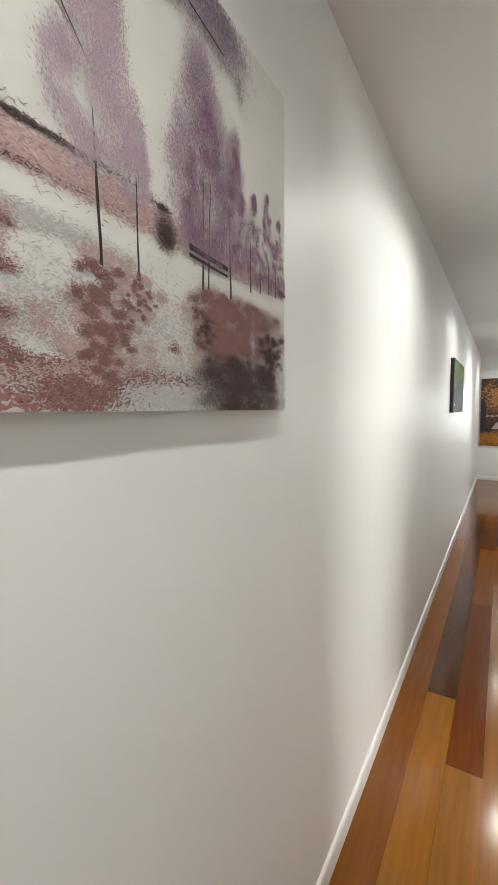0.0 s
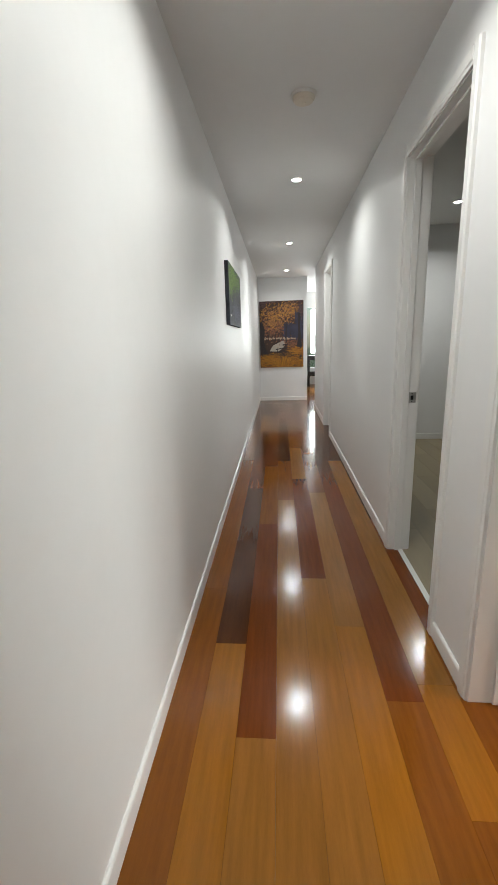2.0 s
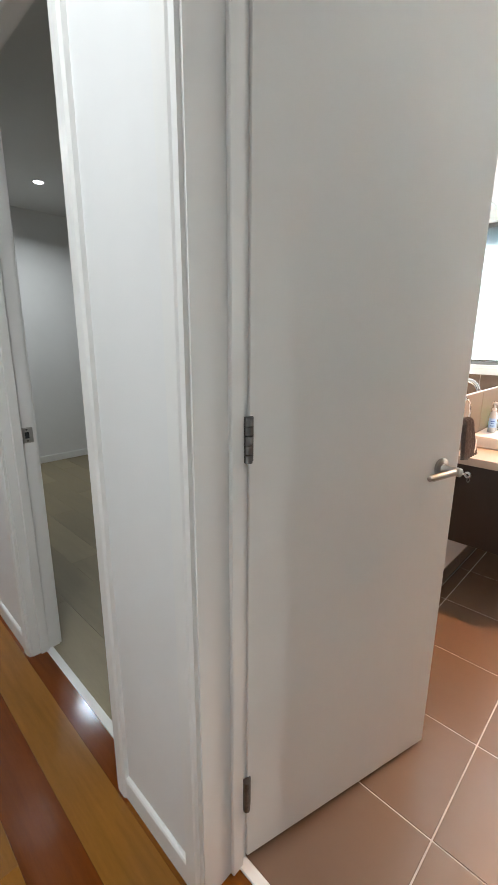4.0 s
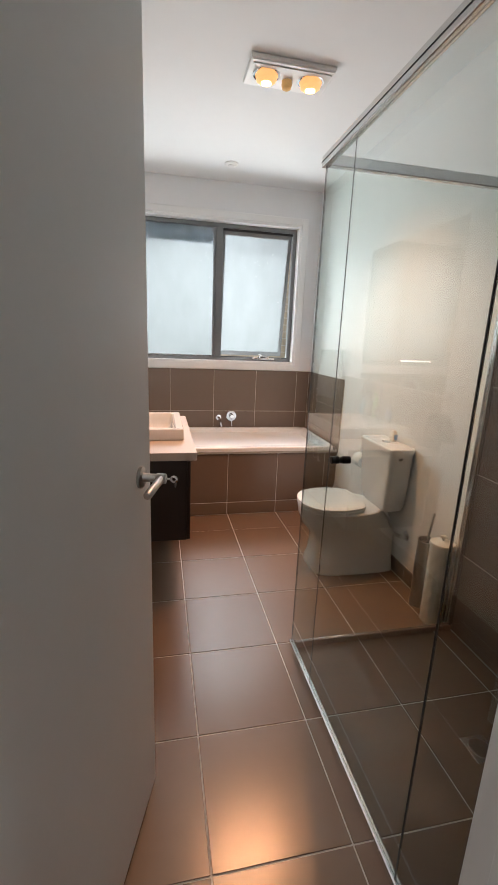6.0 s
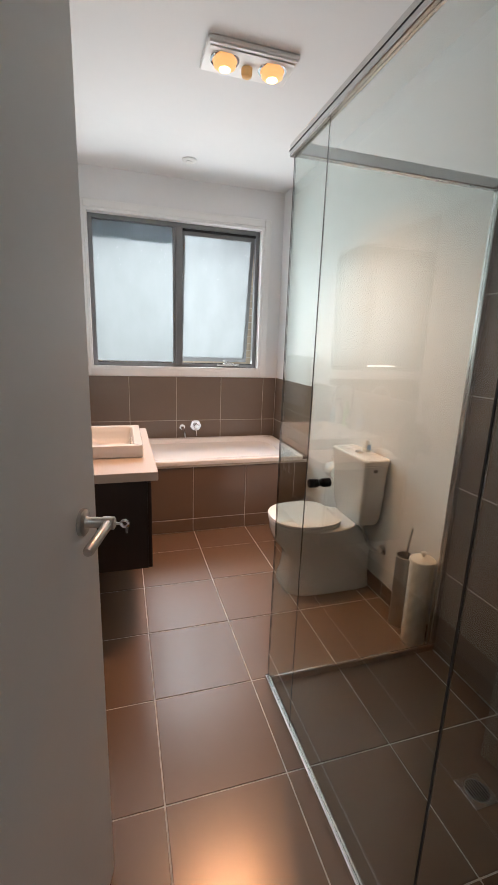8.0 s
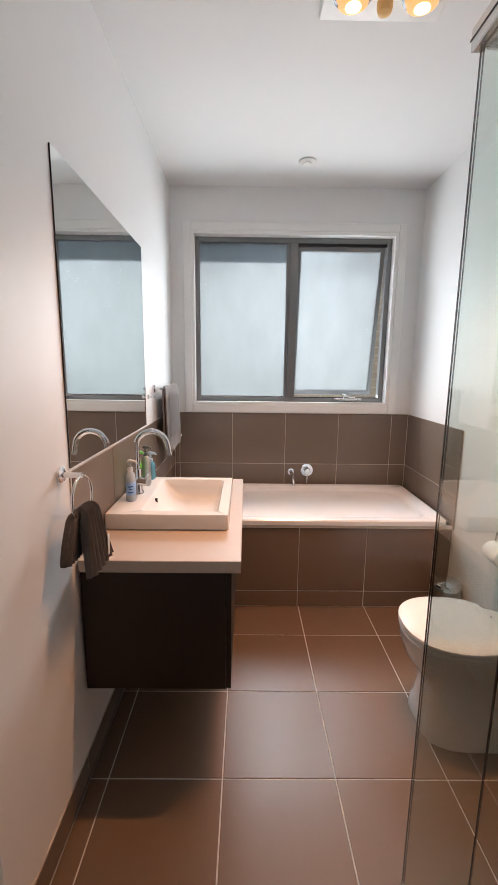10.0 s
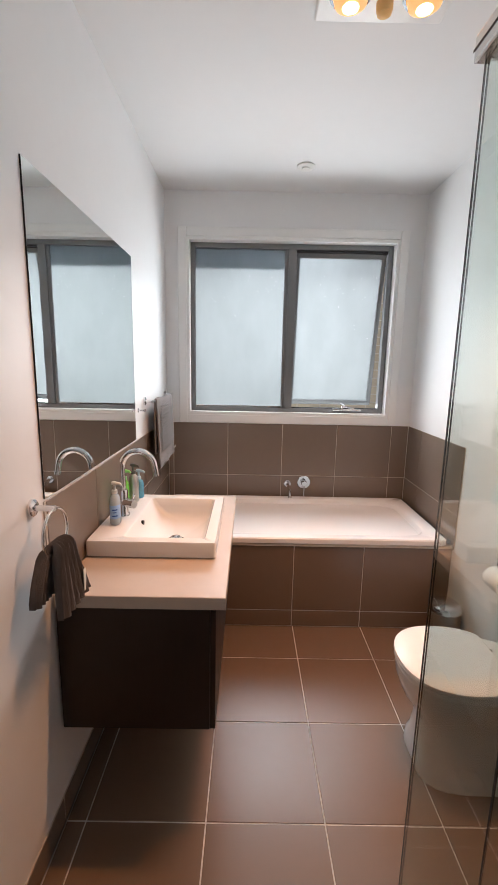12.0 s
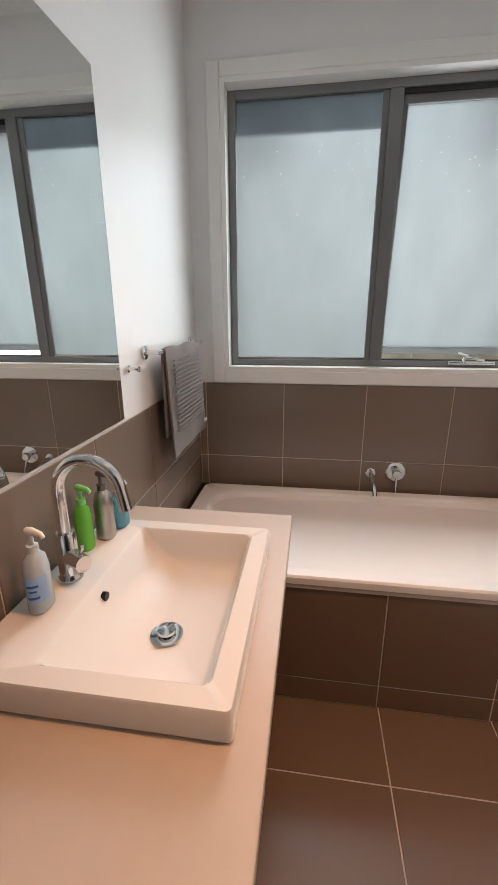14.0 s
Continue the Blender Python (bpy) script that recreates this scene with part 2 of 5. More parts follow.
def add_box(bm, x0, y0, z0, x1, y1, z1, bevel=0.0, segments=2):
    made = bmesh.ops.create_cube(bm, size=1.0)["verts"]
    c, s = ((x0 + x1) / 2, (y0 + y1) / 2, (z0 + z1) / 2), (abs(x1 - x0), abs(y1 - y0), abs(z1 - z0))
    for v in made:
        v.co = Vector((c[i] + v.co[i] * s[i] for i in range(3)))
    if bevel:
        edges = list({e for v in made for e in v.link_edges})
        bmesh.ops.bevel(bm, geom=edges, offset=bevel, segments=segments, affect="EDGES", profile=0.5)


def box(x0, y0, z0, x1, y1, z1, bevel=0.0, segments=2):
    bm = bmesh.new()
    add_box(bm, x0, y0, z0, x1, y1, z1, bevel, segments)
    return bm


def loft(bm, rings, cap=True, close=False):
    rows = [[bm.verts.new(p) for p in ring] for ring in rings]
    pairs = list(zip(rows, rows[1:])) + ([(rows[-1], rows[0])] if close else [])
    for a, b in pairs:
        n = len(a)
        for i in range(n):
            bm.faces.new((a[i], a[(i + 1) % n], b[(i + 1) % n], b[i]))
    if cap and not close:
        bm.faces.new(rows[0][::-1])
        bm.faces.new(rows[-1])


def tube(bm, path, radius, seg=12, cap=True, closed=False):
    """A round bar along a path; radius is one number or one for each point."""
    pts = [Vector(p) for p in path]
    rings, normal = [], None
    for i, p in enumerate(pts):
        a = pts[i - 1] if (i or closed) else p
        b = pts[(i + 1) % len(pts)] if (i + 1 < len(pts) or closed) else p
        d = (b - a).normalized()
        if normal is None:
            normal = d.orthogonal().normalized()
        normal = (normal - d * normal.dot(d)).normalized()
        side = d.cross(normal)
        r = radius[i] if isinstance(radius, (list, tuple)) else radius
        rings.append([p + (normal * math.cos(2 * math.pi * k / seg) + side * math.sin(2 * math.pi * k / seg)) * r for k in range(seg)])
    loft(bm, rings, cap, closed)


def lathe(bm, profile, at, seg=28, axis="z"):
    """Turns a profile of (radius, height) round an axis through at."""
    rings = []
    for r, h in profile:
        ring = []
        for k in range(seg):
            a = 2 * math.pi * k / seg
            u, v = max(r, 0.0004) * math.cos(a), max(r, 0.0004) * math.sin(a)
            p = {"z": (u, v, h), "x": (h, u, v), "y": (v, h, u)}[axis]
            ring.append(Vector(at) + Vector(p))
        rings.append(ring)
    loft(bm, rings)


def oval(cx, cy, z, rx, ry, power=2.0, seg=40, flat=None):
    """A superellipse in a level plane; flat keeps it above that y."""
    ring = []
    for k in range(seg):
        a = 2 * math.pi * k / seg
        c, s = math.cos(a), math.sin(a)
        x = cx + rx * math.copysign(abs(c) ** (2 / power), c)
        y = cy + ry * math.copysign(abs(s) ** (2 / power), s)
        ring.append(Vector((x, y if flat is None else max(y, flat), z)))
    return ring


def arc(center, radius, a0, a1, n, u, v):
    c, u, v = Vector(center), Vector(u), Vector(v)
    return [c + (u * math.cos(radians(a0 + (a1 - a0) * i / n)) + v * math.sin(radians(a0 + (a1 - a0) * i / n))) * radius for i in range(n + 1)]


# ---- structure: the hall and the rooms off it ----
HALL_L, HALL_R, NEAR, RIGHT, LEFT, WINDOW = -0.122, 1.037, 1.207, 0.368, 2.14, 4.682
OUTER = WINDOW + 0.15
BED = 1.155
DOOR_TOP = 2.287
END = 10.243

structure("wall_hall_left", box(HALL_L - 0.1, -1.6, 0, HALL_L, END + 0.116, CEIL), PAINT, "long pale grey satin painted hallway wall", "wall")
structure("wall_hall_back", box(HALL_L - 0.1, -1.7, 0, NEAR, -1.6, CEIL), PAINT, "pale grey painted wall closing the hallway", "wall")
structure("wall_hall_end", box(HALL_L, END, 0, 0.95, END + 0.116, CEIL), PAINT, "pale painted wall at the end of the hallway", "wall")
bm = bmesh.new()
gaps = [(1.28, 2.042, DOOR_TOP + 0.02), (2.435, 3.245, DOOR_TOP + 0.02), (6.54, 7.35, DOOR_TOP + 0.02)]
y = -1.6
for g0, g1, top in gaps:
    add_box(bm, HALL_R, y, 0, NEAR if y < 2.3 else BED, g0, CEIL)
    add_box(bm, HALL_R, g0, top, NEAR if g0 < 2.3 else BED, g1, CEIL)
    y = g1
add_box(bm, HALL_R, y, 0, BED, 9.2, CEIL)
structure("wall_hall_right", bm, PAINT, "pale grey satin painted hallway wall with three doorways", "wall")
structure("wall_bathroom_left", box(NEAR, LEFT, 0, OUTER, LEFT + 0.1, CEIL), PAINT, "white painted bathroom wall behind the vanity", "wall")
structure("wall_bathroom_right", box(NEAR, 0.28, 0, OUTER, RIGHT, CEIL), PAINT, "white painted bathroom wall behind the toilet", "wall")
bm = bmesh.new()
WY0, WY1, WZ0, WZ1 = 0.540, 1.992, 1.155, 2.362
add_box(bm, WINDOW, RIGHT, 0, OUTER, LEFT, WZ0)
add_box(bm, WINDOW, RIGHT, WZ1, OUTER, LEFT, CEIL)
add_box(bm, WINDOW, RIGHT, WZ0, OUTER, WY0, WZ1)
add_box(bm, WINDOW, WY1, WZ0, OUTER, LEFT, WZ1)
structure("wall_bathroom_window", bm, PAINT, "white painted bathroom wall round the window", "wall")
bm = bmesh.new()
add_box(bm, BED, 6.31, 0, 4.6, 6.41, CEIL)
add_box(bm, 4.6, LEFT + 0.1, 0, 4.7, 6.41, CEIL)
structure("wall_bedroom", bm, PAINT, "grey painted bedroom walls", "wall")
bm = bmesh.new()
add_box(bm, BED, 9.1, 0, 4.2, 9.2, CEIL)
add_box(bm, 0.83, END + 0.116, 0, 0.95, 13.6, CEIL)
add_box(bm, 4.2, 9.1, 0, 4.3, 13.6, CEIL)
add_box(bm, 0.95, 13.5, 0, 1.1, 13.6, CEIL)
add_box(bm, 1.1, 13.5, 0, 2.9, 13.6, 0.5)
add_box(bm, 1.1, 13.5, 2.22, 2.9, 13.6, CEIL)
add_box(bm, 2.9, 13.5, 0, 4.2, 13.6, CEIL)
structure("wall_living", bm, PAINT, "white painted living room walls with a wide window", "wall")
structure("ceiling_hall", box(HALL_L - 0.1, -1.7, CEIL, BED, END + 0.116, CEIL + 0.1), CEILING, "flat white plaster ceiling over the hallway", "ceiling")
structure("ceiling_bathroom", box(BED, 0.28, CEIL, OUTER, LEFT + 0.05, CEIL + 0.1), CEILING, "flat white plaster ceiling over the bathroom", "ceiling")
structure("ceiling_bedroom", box(BED, LEFT + 0.05, CEIL, 4.7, 6.41, CEIL + 0.1), CEILING, "flat white plaster ceiling over the bedroom", "ceiling")
structure("ceiling_living", box(BED, 9.1, CEIL, 4.3, 13.6, CEIL + 0.1), CEILING, "flat white plaster ceiling over the living room", "ceiling")
structure("ceiling_living_entry", box(0.83, END + 0.116, CEIL, BED, 13.6, CEIL + 0.1), CEILING, "flat white plaster ceiling over the living room", "ceiling")
structure("slab", box(-0.4, -1.9, -0.2, 4.95, 13.8, -0.022), CONCRETE, "concrete slab under the floors", "floor")
structure("floor_bedroom", box(1.124, LEFT + 0.1, -0.022, 4.6, 6.31, -0.010), CONCRETE, "beige bedroom floor of pale boards", "floor")
# unseen eave-like board, added to keep the high lamp off the upper glass
structure("window_shade_board", box(OUTER, -0.4, 2.56, 5.25, 3.0, 2.59), PLASTIC, "unseen white board added to shade the upper window glass", "eave")
structure("ground", box(-60, -60, -0.5, 80, 80, -0.4), GRASS, "lawn outside the house", "ground")


def skirting(name, x0, y0, x1, y1, face):
    """A white skirting board with a rounded top; face: the way it looks."""
    bm, t, h = bmesh.new(), 0.012, 0.078
    if face in ("+x", "-x"):
        s = t if face == "+x" else -t
        prof = [(0, 0), (s, 0), (s, h - 0.01), (s * 0.75, h - 0.003), (s * 0.4, h), (0, h)]
        loft(bm, [[Vector((x0 + a, yy, b)) for a, b in prof] for yy in (y0, y1)])
    else:
        s = t if face == "+y" else -t
        prof = [(0, 0), (s, 0), (s, h - 0.01), (s * 0.75, h - 0.003), (s * 0.4, h), (0, h)]
        loft(bm, [[Vector((xx, y0 + a, b)) for a, b in prof] for xx in (x0, x1)])
    structure(name, bm, TRIM, "low white gloss skirting board", "skirting board")


ARCH = 0.065
skirting("baseboard_hall_left", HALL_L, -1.6, HALL_L, END - 0.012, "+x")
skirting("baseboard_hall_end", HALL_L, END, 0.95, END, "-y")
for y0, y1 in ((-1.6, 1.30 - ARCH), (2.022 + ARCH, 2.455 - ARCH), (3.225 + ARCH, 6.56 - ARCH), (7.33 + ARCH, 9.2)):
    skirting("baseboard_hall_right", HALL_R, y0, HALL_R, y1, "-x")
skirting("baseboard_bedroom", BED, 6.31, 4.6, 6.31, "-y")


def doorway(name, y0, y1, near, label):
    """Linings, stops and stepped architraves round an opening in the hall's right wall."""
    door = thing(name, label, "door frame", (HALL_R, (y0 + y1) / 2, 0), kind="structure")
    x0, x1, top = HALL_R - 0.001, near + 0.001, DOOR_TOP
    for a, b in ((y0 - 0.02, y0), (y1, y1 + 0.02)):
        part("lining", box(x0, a, 0, x1 if a < y0 or name != "door_1" else near - 0.029, b, top), TRIM, door)
    part("lining", box(x0, y0 - 0.02, top, x1, y1 + 0.02, top + 0.02), TRIM, door)
    for a, b in ((y0, y0 + 0.012), (y1 - 0.012, y1)):
        part("stop", box(near - 0.085, a, 0, near - 0.049, b, top, 0.002, 1), TRIM, door)
    part("stop", box(near - 0.085, y0 + 0.012, top - 0.012, near - 0.049, y1 - 0.012, top, 0.002, 1), TRIM, door)
    for face, sgn in ((HALL_R, -1), (near, 1)):
        for a, sg in ((y0, -1), (y1, 1)):
            bm = bmesh.new()
            prof = [(0.006, 0), (0.006, 0.011), (0.018, 0.013), (0.022, 0.017), (ARCH - 0.008, 0.018), (ARCH, 0.012), (ARCH, 0)]
            if name == "door_1" and sgn == 1 and sg == 1:
                prof = [(0.028, 0), (0.028, 0.011), (ARCH, 0.012), (ARCH, 0)]
            loft(bm, [[Vector((face + sgn * q, a + sg * p, z)) for p, q in prof] for z in (0, top + ARCH - 0.001)])
            part("architrave", bm, TRIM, door)
        bm = bmesh.new()
        prof = [(0.006, 0), (0.006, 0.011), (0.018, 0.013), (0.022, 0.0165), (ARCH - 0.008, 0.0175), (ARCH, 0.0115), (ARCH, 0)]
        loft(bm, [[Vector((face + sgn * q, yy, top + p)) for p, q in prof] for yy in (y0 - 0.006, y1 + 0.006)])
        part("architrave", bm, TRIM, door)
    return door


def strike_plate(parent, x, y, sgn):
    """A lipped steel strike plate with a dark mortise and two screws, on a jamb."""
    z = 1.005
    plate = part("strike_plate", box(x - 0.052, y, z - 0.032, x - 0.006, y + sgn * 0.002, z + 0.032, 0.0008, 1), STEEL, parent, "brushed steel strike plate")
    part("mortise", box(x - 0.037, y + sgn * 0.0021, z - 0.013, x - 0.021, y + sgn * 0.003, z + 0.013), SEAL, plate)
    for dz in (-0.023, 0.023):
        bm = bmesh.new()
        lathe(bm, [(0.004, 0.002), (0.004, 0.003), (0.001, 0.0034)] if sgn > 0 else [(0.004, -0.002), (0.004, -0.003), (0.001, -0.0034)], (x - 0.029, y, z + dz), 10, "y")
        part("screw", bm, DARK_STEEL, plate)


d1 = doorway("door_1", 1.30, 2.022, NEAR, "white gloss bathroom door frame with stepped architraves")
strike_plate(d1, NEAR, 1.30, 1)
part("threshold_strip", box(1.146, 1.30, -0.02, 1.176, 2.022, 0.004, 0.002, 1), TRIM, d1, "white threshold strip")
d2 = doorway("door_2", 2.455, 3.225, BED, "white gloss bedroom door frame standing open")
strike_plate(d2, BED, 3.225, -1)
part("threshold_strip", box(1.094, 2.455, -0.02, 1.124, 3.225, 0.004, 0.002, 1), TRIM, d2, "white threshold strip")
d3 = doorway("door_3", 6.56, 7.33, BED, "white gloss door frame further down the hallway")
part("leaf", box(1.1065, 6.562, 0.005, 1.1415, 7.328, DOOR_TOP - 0.002, 0.002, 1), LEAF_PAINT, d3, "closed white flush door")


def open_door():
    """The bathroom door, swung into the room on three hinges."""
    d, n, a = Vector((0.9593, -0.2823, 0)), Vector((0.2823, 0.9593, 0)), Vector((1.171, 2.014, 0))

    def at(s, w, z):
        return a + d * s + n * w + Vector((0, 0, z))

    door = thing("bathroom_door", "white flush door standing open into the bathroom", "door", at(0.02, 0.018, 0.012))
    bm = bmesh.new()
    add_box(bm, 0.004, 0, 0.012, 0.712, 0.035, DOOR_TOP - 0.012, 0.0015, 1)
    for v in bm.verts:
        v.co = at(v.co.x, v.co.y, v.co.z)
    part("leaf", bm, LEAF_PAINT, door)
    for z in (0.242, 1.188, 2.05):
        bm = bmesh.new()
        add_box(bm, -0.026, -0.004, z - 0.048, 0.012, 0.002, z + 0.048, 0.0015, 1)
        for v in bm.verts:
            v.co = at(v.co.x, v.co.y, v.co.z)
        hinge = part("hinge", bm, DARK_STEEL, door, "dark steel butt hinge")
        bm = bmesh.new()
        for k in range(5):
            tube(bm, [at(-0.003, -0.008, z - 0.048 + k * 0.0196), at(-0.003, -0.008, z - 0.048 + k * 0.0196 + 0.0175)], 0.009, 10)
        part("knuckle", bm, DARK_STEEL, hinge)
    hz, hs = 1.035, 0.634
    for side in (-1, 1):
        w0 = 0.0 if side < 0 else 0.035
        bm = bmesh.new()
        tube(bm, [at(hs, w0, hz), at(hs, w0 + side * 0.007, hz), at(hs, w0 + side * 0.009, hz)], [0.027, 0.027, 0.024], 28)
        rose = part("handle", bm, STEEL, door, "brushed steel lever handle on a round rose", True)
        bm = bmesh.new()
        tube(bm, [at(hs, w0 + side * 0.008, hz), at(hs, w0 + side * 0.012, hz), at(hs, w0 + side * 0.040, hz), at(hs, w0 + side * 0.042, hz), at(hs, w0 + side * 0.062, hz), at(hs, w0 + side * 0.064, hz)],
             [0.0125, 0.0105, 0.0105, 0.0125, 0.0125, 0.0105], 18)
        part("neck", bm, STEEL, rose, "", True)
        bm = bmesh.new()
        tube(bm, [at(hs - 0.004, w0 + side * 0.052, hz), at(hs - 0.03, w0 + side * 0.053, hz), at(hs - 0.112, w0 + side * 0.055, hz - 0.001), at(hs - 0.118, w0 + side * 0.055, hz - 0.001)], [0.0095, 0.0095, 0.0095, 0.007], 18)
        part("lever", bm, STEEL, rose, "", True)
    bm = bmesh.new()
    tube(bm, [at(hs, -0.064, hz), at(hs, -0.076, hz)], 0.0028, 10)
    key = part("privacy_key", bm, CHROME, door, "small flat key left in the lock")
    bm = bmesh.new()
    tube(bm, [at(hs, -0.0835 + 0.0070 * math.cos(2 * math.pi * k / 20), hz + 0.0065 * math.sin(2 * math.pi * k / 20)) for k in range(20)], 0.003, 8, True, True)
    part("bow", bm, CHROME, key, "", True)
    bm = bmesh.new()
    tube(bm, [at(hs + 0.006 * math.cos(2 * math.pi * k / 20), -0.087, hz - 0.012 + 0.007 * math.sin(2 * math.pi * k / 20)) for k in range(20)], 0.0012, 6, True, True)
    part("key_ring", bm, DARK_STEEL, key, "", True)


open_door()

# ---- hall: lights, detector, pictures ----


def downlight(x, y, group):
    light = thing("downlight", "round white recessed LED downlight, lit", "ceiling light", (x, y, CEIL), group)
    bm = bmesh.new()
    lathe(bm, [(0.038, 0.0), (0.046, 0.0), (0.046, -0.003), (0.043, -0.007), (0.039, -0.006), (0.038, -0.001)], (x, y, CEIL), 36)
    part("trim_ring", bm, PLASTIC, light, "", True)
    bm = bmesh.new()
    lathe(bm, [(0.0, -0.016), (0.016, -0.0145), (0.029, -0.010), (0.0375, -0.002), (0.0375, 0.0), (0.0, 0.0)], (x, y, CEIL), 32)
    part("lens", bm, LENS, light, "glowing LED lens", True)


for lx, ly in HALL_LIGHTS:
    downlight(lx, ly, "hallway downlights")
downlight(2.13, 5.41, "bedroom downlights")

alarm = thing("smoke_alarm", "round off-white smoke alarm on the hallway ceiling", "smoke alarm", (0.482, 3.306, CEIL))
bm = bmesh.new()
lathe(bm, [(0.0, 0.0), (0.07, 0.0), (0.07, -0.010), (0.066, -0.014), (0.0, -0.014)], (0.482, 3.306, CEIL), 40)
part("base", bm, PLASTIC, alarm, "", True)
bm = bmesh.new()
lathe(bm, [(0.0, -0.014), (0.060, -0.014), (0.058, -0.024), (0.050, -0.034), (0.030, -0.038), (0.0, -0.038)], (0.482, 3.306, CEIL), 40)
part("cover", bm, CREAM, alarm, "", True)
bm = bmesh.new()
lathe(bm, [(0.0, -0.037), (0.012, -0.037), (0.011, -0.041), (0.0, -0.041)], (0.482, 3.306, CEIL), 20)
part("test_button", bm, CREAM, alarm, "", True)

rng = random.Random(7)


def strokes(name, mat, parent, to, spots, lift, label="", dense=1.0, fine=1.0):
    """Many small paint strokes. spots: (u, v, ru, rv, count, length, width, droop) in metres on the picture."""
    verts, faces = [], []
    for u, v, ru, rv, count, length, width, droop in spots:
        for _ in range(round(count * dense)):
            a, b = rng.gauss(0, 0.46), rng.gauss(0, 0.46)
            ang = rng.gauss(droop, 0.55)
            l, w = fine * length * rng.uniform(0.5, 1.3), fine * width * rng.uniform(0.5, 1.3)
            c, s = math.cos(ang), math.sin(ang)
            k = len(verts)
            z = lift + rng.uniform(0, 0.0006)
            for p, q in ((-l, 0), (0, -w), (l, 0), (0, w)):
                verts.append(to(u + a * ru + p * c - q * s, v + b * rv + p * s + q * c, z))
            faces.append((k, k + 1, k + 2, k + 3))
    mesh = bpy.data.meshes.new(name)
    mesh.from_pydata(verts, [], faces)
    mesh.materials.append(mat)
    ob = new(name, mesh)
    ob.parent = parent
    ob.matrix_parent_inverse = parent.matrix_basis.inverted()
    return tagged(ob, label, kind="stuff")


def shape(name, mat, parent, to, polys, lift, label=""):
    for i, poly in enumerate(polys):
        bm = bmesh.new()
        bm.faces.new([bm.verts.new(to(u, v, lift + 0.00006 * i)) for u, v in poly])
        part(name, bm, mat, parent, label)


def wavy(u0, u1, v, depth, n, amp):
    """A band with an uneven lower and upper edge."""
    top = [(u0 + (u1 - u0) * i / n, v + depth / 2 + rng.uniform(-amp, amp)) for i in range(n + 1)]
    low = [(u1 - (u1 - u0) * i / n, v - depth / 2 + rng.uniform(-amp, amp)) for i in range(n + 1)]
    return top + low


def trunk(u, v0, v1, w, lean=0.0, n=6):
    left = [(u + lean * i / n + rng.uniform(-w, w) * 0.25 - w * (1 - 0.6 * i / n), v0 + (v1 - v0) * i / n) for i in range(n + 1)]
    right = [(u + lean * i / n + rng.uniform(-w, w) * 0.25 + w * (1 - 0.6 * i / n), v0 + (v1 - v0) * i / n) for i in reversed(range(n + 1))]
    return left + right


# the misty lilac print: metres from its lower left corner
PKU, PKV = 1.075, 1.155
PY0, PY1, PZ0, PZ1 = 0.772 - 0.956 * PKU, 0.772, 1.547, 1.547 + 0.564 * PKV


def lilac(u, v, lift):
    return (HALL_L + 0.032 + lift, PY0 + min(max(u * PKU, 0.001), PY1 - PY0 - 0.001), PZ0 + min(max(v * PKV, 0.001), PZ1 - PZ0 - 0.001))


art = thing("canvas_print", "large canvas print of lilac trees beside misty water", "picture", (HALL_L, (PY0 + PY1) / 2, PZ0))
MIST = material("misty_print_ground", (0.62, 0.61, 0.585), 0.75, vary=0.10, scale=3.0, stretch=(1, 0.5, 1.6), bump=0.12, bump_scale=900)
part("canvas", box(HALL_L + 0.0005, PY0, PZ0, HALL_L + 0.032, PY1, PZ1, 0.002, 2), MIST, art)
PINKISH = speckled("print_bank", [(0.42, 0.27, 0.26), (0.55, 0.40, 0.38), (0.30, 0.19, 0.19), (0.62, 0.50, 0.47)])
LILAC = speckled("print_lilac", [(0.15, 0.07, 0.12), (0.26, 0.12, 0.21), (0.34, 0.18, 0.29), (0.20, 0.12, 0.17), (0.42, 0.28, 0.37)])
PALE = speckled("print_pale_lilac", [(0.55, 0.40, 0.47), (0.48, 0.34, 0.40), (0.60, 0.48, 0.53), (0.42, 0.33, 0.37)])
MAUVE = speckled("print_grey_mauve", [(0.12, 0.10, 0.14), (0.24, 0.20, 0.26), (0.34, 0.28, 0.34), (0.17, 0.11, 0.18)])
ROSE = speckled("print_rose_water", [(0.22, 0.09, 0.08), (0.30, 0.145, 0.13), (0.13, 0.065, 0.065), (0.34, 0.22, 0.20)])
UMBER = speckled("print_umber", [(0.025, 0.015, 0.016), (0.06, 0.032, 0.034), (0.11, 0.06, 0.06), (0.04, 0.02, 0.022)])
MILK = speckled("print_milk", [(0.60, 0.60, 0.58), (0.52, 0.53, 0.52), (0.66, 0.65, 0.63)])
INK = material("print_ink", (0.028, 0.022, 0.024), 0.7, vary=0.3, scale=30)
PINK_FLAT = material("print_rose_flat", (0.33, 0.15, 0.14), 0.72, vary=0.28, scale=14, bump=0.1, bump_scale=800)
SOFT_ROSE = speckled("print_soft_rose", [(0.52, 0.44, 0.42), (0.46, 0.35, 0.33), (0.40, 0.27, 0.25), (0.49, 0.40, 0.38)])
SOFT_LILAC = speckled("print_soft_lilac", [(0.52, 0.43, 0.48), (0.45, 0.34, 0.41), (0.38, 0.27, 0.34), (0.49, 0.41, 0.45)])
SOFT_GREY = speckled("print_soft_grey", [(0.50, 0.49, 0.48), (0.44, 0.42, 0.42), (0.54, 0.53, 0.52)])
PINK = speckled("print_pink", [(0.58, 0.36, 0.45), (0.52, 0.28, 0.39), (0.62, 0.44, 0.50)])


